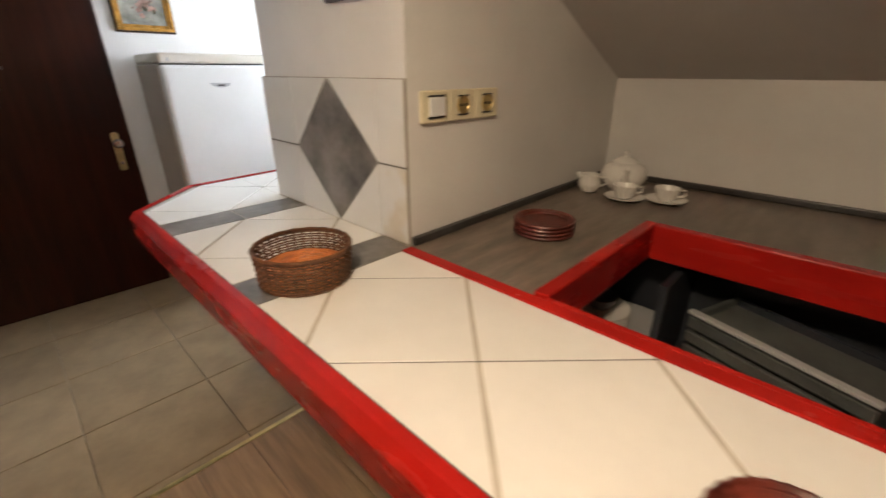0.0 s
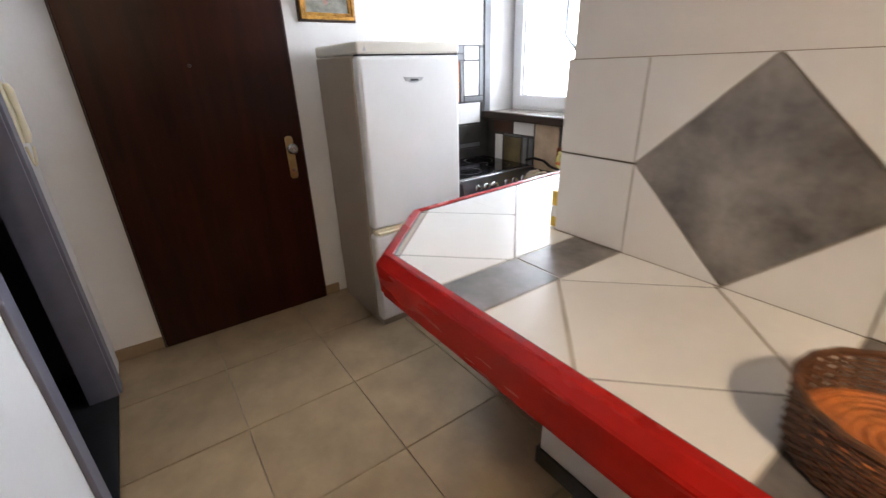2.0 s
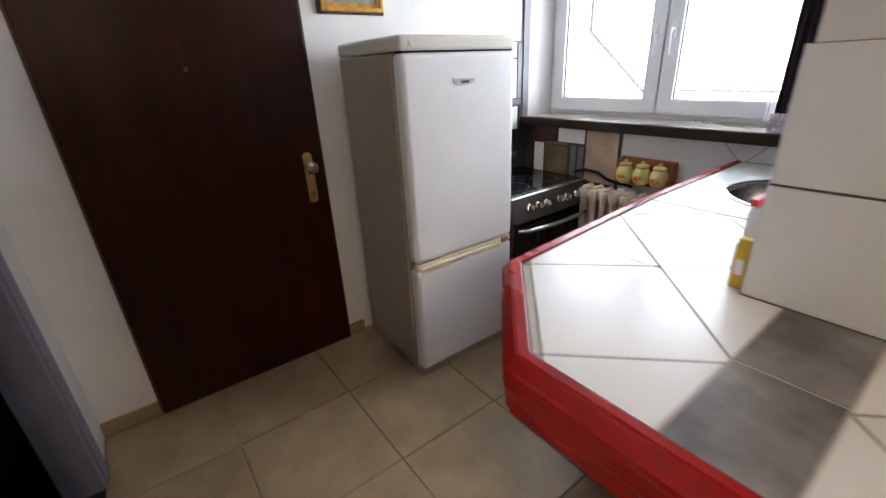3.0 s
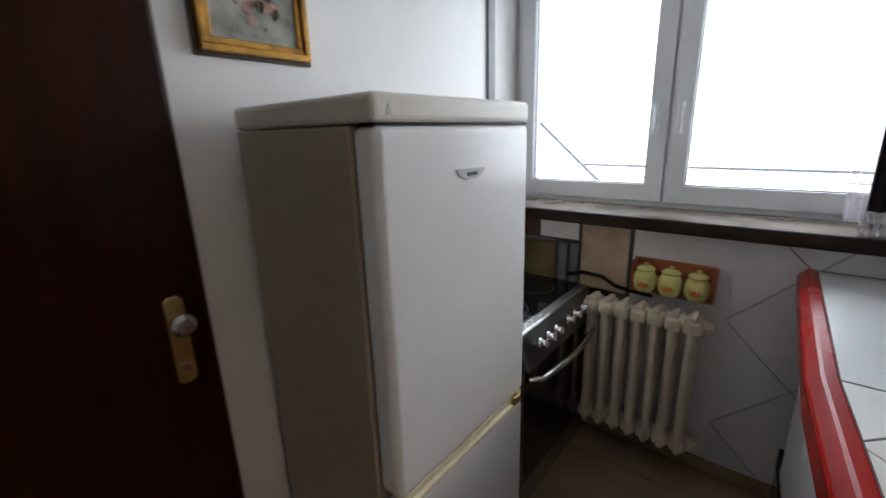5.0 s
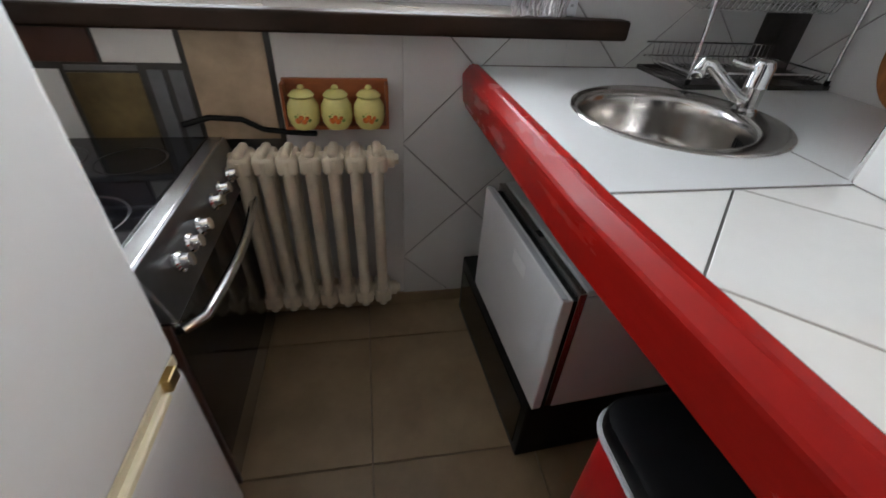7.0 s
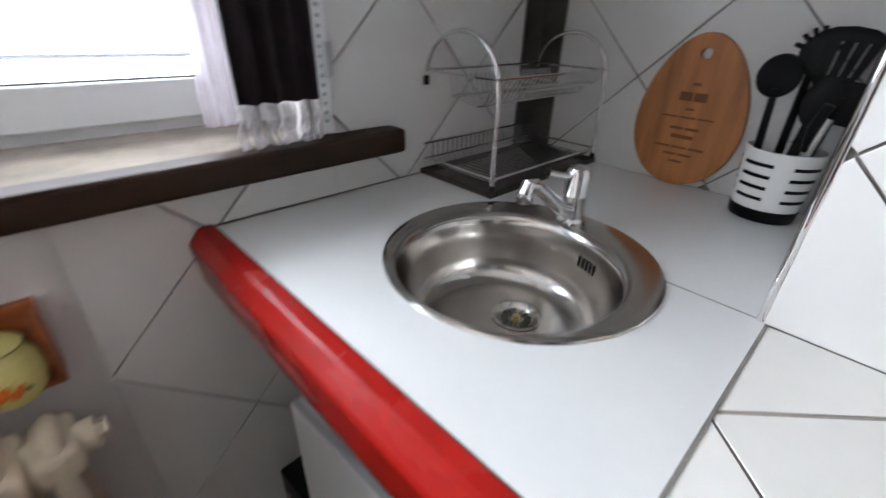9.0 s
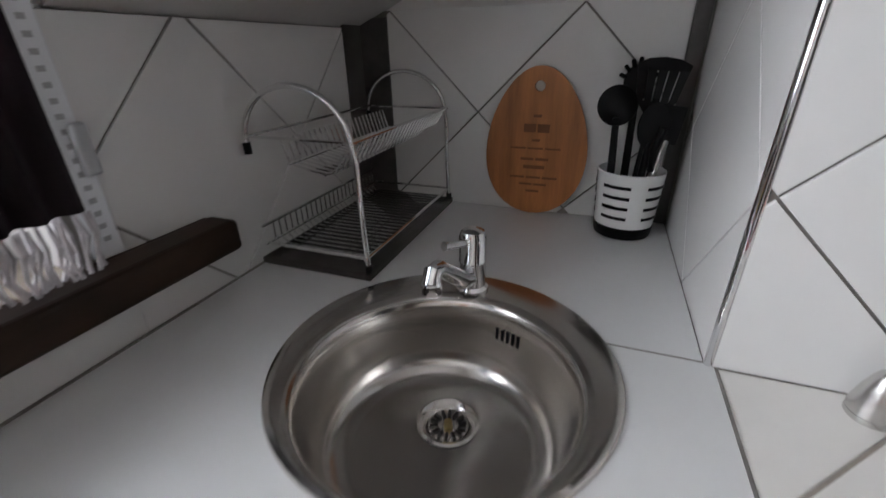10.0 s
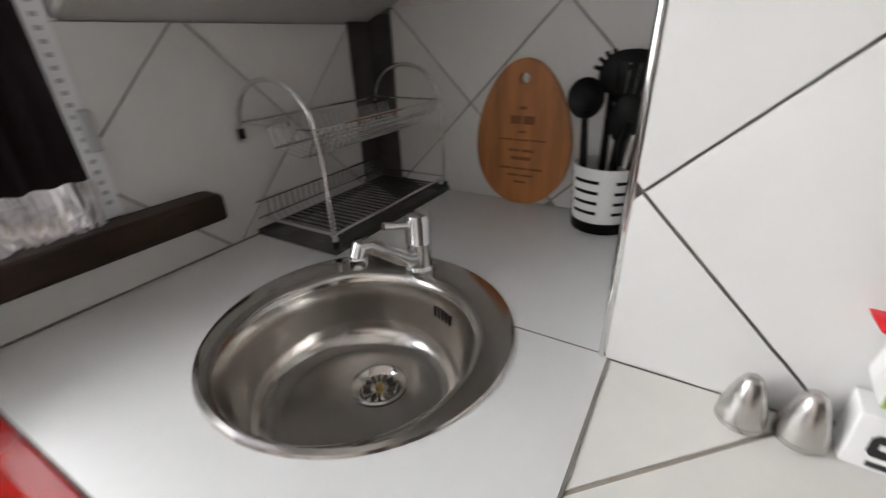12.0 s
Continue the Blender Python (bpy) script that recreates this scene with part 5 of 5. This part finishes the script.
part("panel_frame", ring(2.062, 1.464, 2.223, 1.668, 0.012, 1.194, 1.212), M_CASING, panel_w)

# ---- lamp of the living room, out of view ----
lamp = thing("ceiling_lamp", "unseen pendant lamp over the bar with an added light-blocking shade", "ceiling lamp", (3.15, 0.2, 2.05))
# added shade; its low rim blocks bulb light towards the door and fridge
shade = part("shade", lathe([(0.05, 0.11), (0.10, 0.085), (0.145, 0.03), (0.157, -0.054), (0.160, -0.054), (0.148, 0.031), (0.102, 0.088), (0.05, 0.113)], 40), M_PACK, lamp, "", True)
part("cord", tube([(0, 0, 0.10), (0, 0, min(FLAT, roof_z(0.2)) - 2.05)], 0.004, 6), M_BAR, lamp)
part("socket_cap", lathe([(0, 0.13), (0.03, 0.125), (0.05, 0.11), (0, 0.11)], 20), M_BAR, lamp)

# ---- outside the window ----
nb = thing("neighbour_roof", "pale snow-covered roof slope just outside the window", "roof")
part("roof_slope", prism([(2.76, 0.90), (9.0, -2.3), (9.0, -2.45), (2.76, 0.76)], -4.0, 5.0, plane="x"), M_SNOW, nb)
part("roof_rail", tube([(-0.80, 4.1, 3.2), (-0.80, 4.1, 1.535), (0.55, 4.1, 0.33)], 0.017, 8), M_ROOFLINE, nb, "slanting grey roof rail")
part("eaves_rail", tube([(-0.4, 4.45, 1.012), (3.0, 4.45, 0.985)], 0.012, 8), M_ROOFLINE, nb)
part("snow_guard", tube([(-0.6, 4.40, 0.93), (3.0, 4.40, 0.93)], 0.008, 8), M_SNOW, nb)

# ---- wall tiles ----
tw = thing("wall_tiles_pier_south", "white tiled pier face with a grey diamond inset", "wall tiles", kind="structure")
part("grout_bed", box(1.627, 1.2020, C - 0.05, 2.357, 1.21, 1.286), M_PGROUT, tw)
for x0, x1 in ((1.620, 1.8195), (2.2455, 2.357)):
    part("joint_line", box(x0, 1.2002, 1.0744, x1, 1.2025, 1.0778), M_DJOINT, tw)
YF = (1.203, 1.198)
for tri in ([(1.819, 0.869), (2.030, 0.869), (1.819, 1.075)], [(2.035, 0.869), (2.246, 0.869), (2.246, 1.075)], [(1.819, 1.079), (2.030, 1.285), (1.819, 1.285)], [(2.246, 1.079), (2.246, 1.285), (2.035, 1.285)]):
    part("tile", raise_poly([(a * 0.99 + 0.01 * sum(p[0] for p in tri) / 3, b * 0.99 + 0.01 * sum(p[1] for p in tri) / 3) for a, b in tri], "y", *YF), M_TILE, tw)
part("diamond_tile", raise_poly([(2.0325, 0.871), (2.2435, 1.077), (2.0325, 1.283), (1.8215, 1.077)], "y", *YF), M_GTILE, tw, "grey stone-look diamond tile")
flat_tiles(tw, "y", *YF, [(1.619, 0.869, 1.8185, 1.076, M_TILE), (1.619, 1.076, 1.8185, 1.286, M_TILE), (2.2465, 0.869, 2.358, 1.076, M_STAIN), (2.2465, 1.076, 2.358, 1.286, M_TILE)], 0.0045)
ww = thing("wall_tiles_pier_west", "white diagonal tiles on the pier with a steel corner strip", "wall tiles", kind="structure")
part("grout_bed", box(1.6215, 1.212, C - 0.05, 1.627, 1.645, 1.285), M_GROUT, ww)
diagonal_tiles(ww, M_TILE, "x", 1.622, 1.617, [rect(1.204, C, 1.651, 1.285)], 2.727, 0.553, 0.424, 0.0035)
part("corner_strip", tube([(1.6205, 1.6515, C + 0.001), (1.6205, 1.6515, 1.288)], 0.0055, 10), M_CHROME, ww, "shiny steel corner strip", True)
wn_ = thing("wall_tiles_pier_north", "white diagonal tiles on the pier beside the sink", "wall tiles", kind="structure")
part("grout_bed", box(1.627, 1.645, C - 0.05, 2.113, 1.6505, 1.30), M_GROUT, wn_)
diagonal_tiles(wn_, M_TILE, "y", 1.650, 1.655, [rect(1.624, C, 2.080, 1.30)], 2.703, 0.531, 0.424, 0.003)
we = thing("wall_tiles_east", "white diagonal tiles with dark joints beside the sink", "wall tiles", kind="structure")
part("grout_bed", box(2.1075, 1.652, C - 0.05, 2.113, N, 1.305), M_GROUT, we)
diagonal_tiles(we, M_TILE, "x", 2.108, 2.103, [rect(1.685, C, 2.305, 1.305)], 3.18, 0.57, 0.424, 0.0035)
part("dark_tile", raise_poly(rect(1.656, C, 1.683, 1.307), "x", 2.108, 2.101), M_DTILE, we, "dark stone strip")
part("dark_tile", raise_poly(rect(2.307, C, N - 0.008, 1.292), "x", 2.108, 2.101), M_DTILE, we, "dark stone strip")
wno = thing("wall_tiles_north", "white diagonal tiles with dark joints under the window", "wall tiles", kind="structure")
part("grout_bed", box(0.986, N - 0.0055, 0.05, 1.394, N - 0.0002, 0.944), M_GROUT, wno)
part("grout_bed", box(1.396, N - 0.0055, 0.05, 2.1075, N - 0.0002, KNEE), M_GROUT, wno)
YN = (N - 0.005, N - 0.010)
diagonal_tiles(wno, M_TILE, "y", *YN, [rect(0.985, 0.052, 1.440, 0.943), rect(1.440, 0.052, 2.025, KNEE - 0.001)], 2.90, 0.335, 0.424, 0.0035)
part("dark_tile", raise_poly(rect(2.027, C, 2.100, 1.292), "y", N - 0.005, N - 0.012), M_DTILE, wno, "dark stone strip")
part("joint_strip", box(1.20, N - 0.014, C + 0.0004, 2.02, N - 0.0103, C + 0.003), M_GROUT, wno, "grey sealant line above the worktop")
wm = thing("wall_tiles_mosaic_north", "patchwork of beige, olive and white tiles behind the stove", "wall tiles", kind="structure")
part("grout_bed", box(0.0, N - 0.0055, 0.55, 0.652, N - 0.0002, 0.944), M_CHAR, wm)
flat_tiles(wm, "y", *YN, [(0.445, 0.665, 0.640, 0.944, M_BTILE), (0.255, 0.862, 0.435, 0.944, M_TILE), (0.06, 0.862, 0.25, 0.944, M_BROWN), (0.165, 0.665, 0.33, 0.842, M_OLIVE), (0.08, 0.665, 0.155, 0.85, M_TILE), (0.012, 0.665, 0.075, 0.94, M_CHAR), (0.345, 0.665, 0.385, 0.85, M_GSTRIP), (0.395, 0.665, 0.435, 0.85, M_GSTRIP), (0.165, 0.843, 0.33, 0.86, M_GSTRIP)], 0.005)
wq = thing("wall_tiles_mosaic_west", "patchwork of white, orange and grey tiles beside the window", "wall tiles", kind="structure")
part("grout_bed", box(0.0, 1.72, 0.60, 0.0055, N - 0.006, 1.405), M_CHAR, wq)
XW = (0.005, 0.010)
flat_tiles(wq, "x", *XW, [(2.06, 1.318, 2.16, 1.352, M_GSTRIP), (2.06, 1.356, 2.16, 1.40, M_GSTRIP), (2.165, 1.318, 2.285, 1.40, M_TILE), (2.29, 1.10, 2.325, 1.39, M_GSTRIP), (1.95, 1.065, 2.125, 1.312, M_OTILE), (2.13, 1.065, 2.158, 1.312, M_GSTRIP), (2.162, 1.10, 2.286, 1.312, M_TILE), (2.162, 1.065, 2.325, 1.096, M_GSTRIP), (2.02, 0.925, 2.30, 1.058, M_TILE), (2.305, 0.76, 2.375, 1.058, M_CHAR), (1.95, 0.80, 2.30, 0.918, M_CHAR), (1.95, 0.765, 2.30, 0.795, M_GSTRIP), (1.95, 0.62, 2.30, 0.76, M_CHAR), (1.75, 0.80, 1.945, 1.058, M_TILE), (1.75, 1.065, 1.945, 1.312, M_TILE), (1.75, 1.318, 2.055, 1.40, M_TILE)], 0.005)
part("corner_strip", box(0.0, 2.335, 0.988, 0.012, N - 0.002, 2.06, 0.002), M_GSTRIP, wq, "grey corner strip beside the window")

# ---- floor pieces ----
FP = 0.447
cells = []
for i in range(-1, 5):
    for j in range(-1, 7):
        x0, y0 = 0.402 + FP * (i - 1), 0.418 + FP * (j - 1)
        a0, b0, a1, b1 = max(x0, 0.0), max(y0, 0.0), min(x0 + FP, 1.781), min(y0 + FP, N)
        if a1 - a0 > 0.02 and b1 - b0 > 0.02:
            cells.append((a0, b0, a1, b1, M_FTILE))
flat_tiles(floor, "z", -0.008, 0.0, cells, 0.004, "floor_tile")
rnd = random.Random(12)
y = SY
row = 0
while y < 1.15:
    x = 1.785 - rnd.uniform(0, 0.9)
    while x < EX:
        a0, a1 = max(x, 1.785), min(x + 1.28, EX)
        if a1 - a0 > 0.03:
            part("plank", raise_poly(rect(a0 + 0.001, y + 0.001, a1 - 0.001, min(y + 0.192, 1.15) - 0.001), "z", -0.006, 0.0), M_PLANK, floor_2)
        x += 1.28
    y += 0.192
    row += 1
pb_ = thing("baseboard_2", "dark tile baseboard at the foot of the pier", "baseboard", kind="structure")
part("baseboard_strip", box(1.63, 1.198, 0.0, 2.355, 1.209, 0.07, 0.002), M_CHAR, pb_)
part("baseboard_strip", box(1.615, 1.198, 0.0, 1.626, 1.645, 0.07, 0.002), M_CHAR, pb_)
strip = setting("trim", box(1.778, 0.0, 0.0, 1.796, 1.19, 0.004, 0.001), M_BRASS, "narrow metal threshold strip between the floors", "trim")
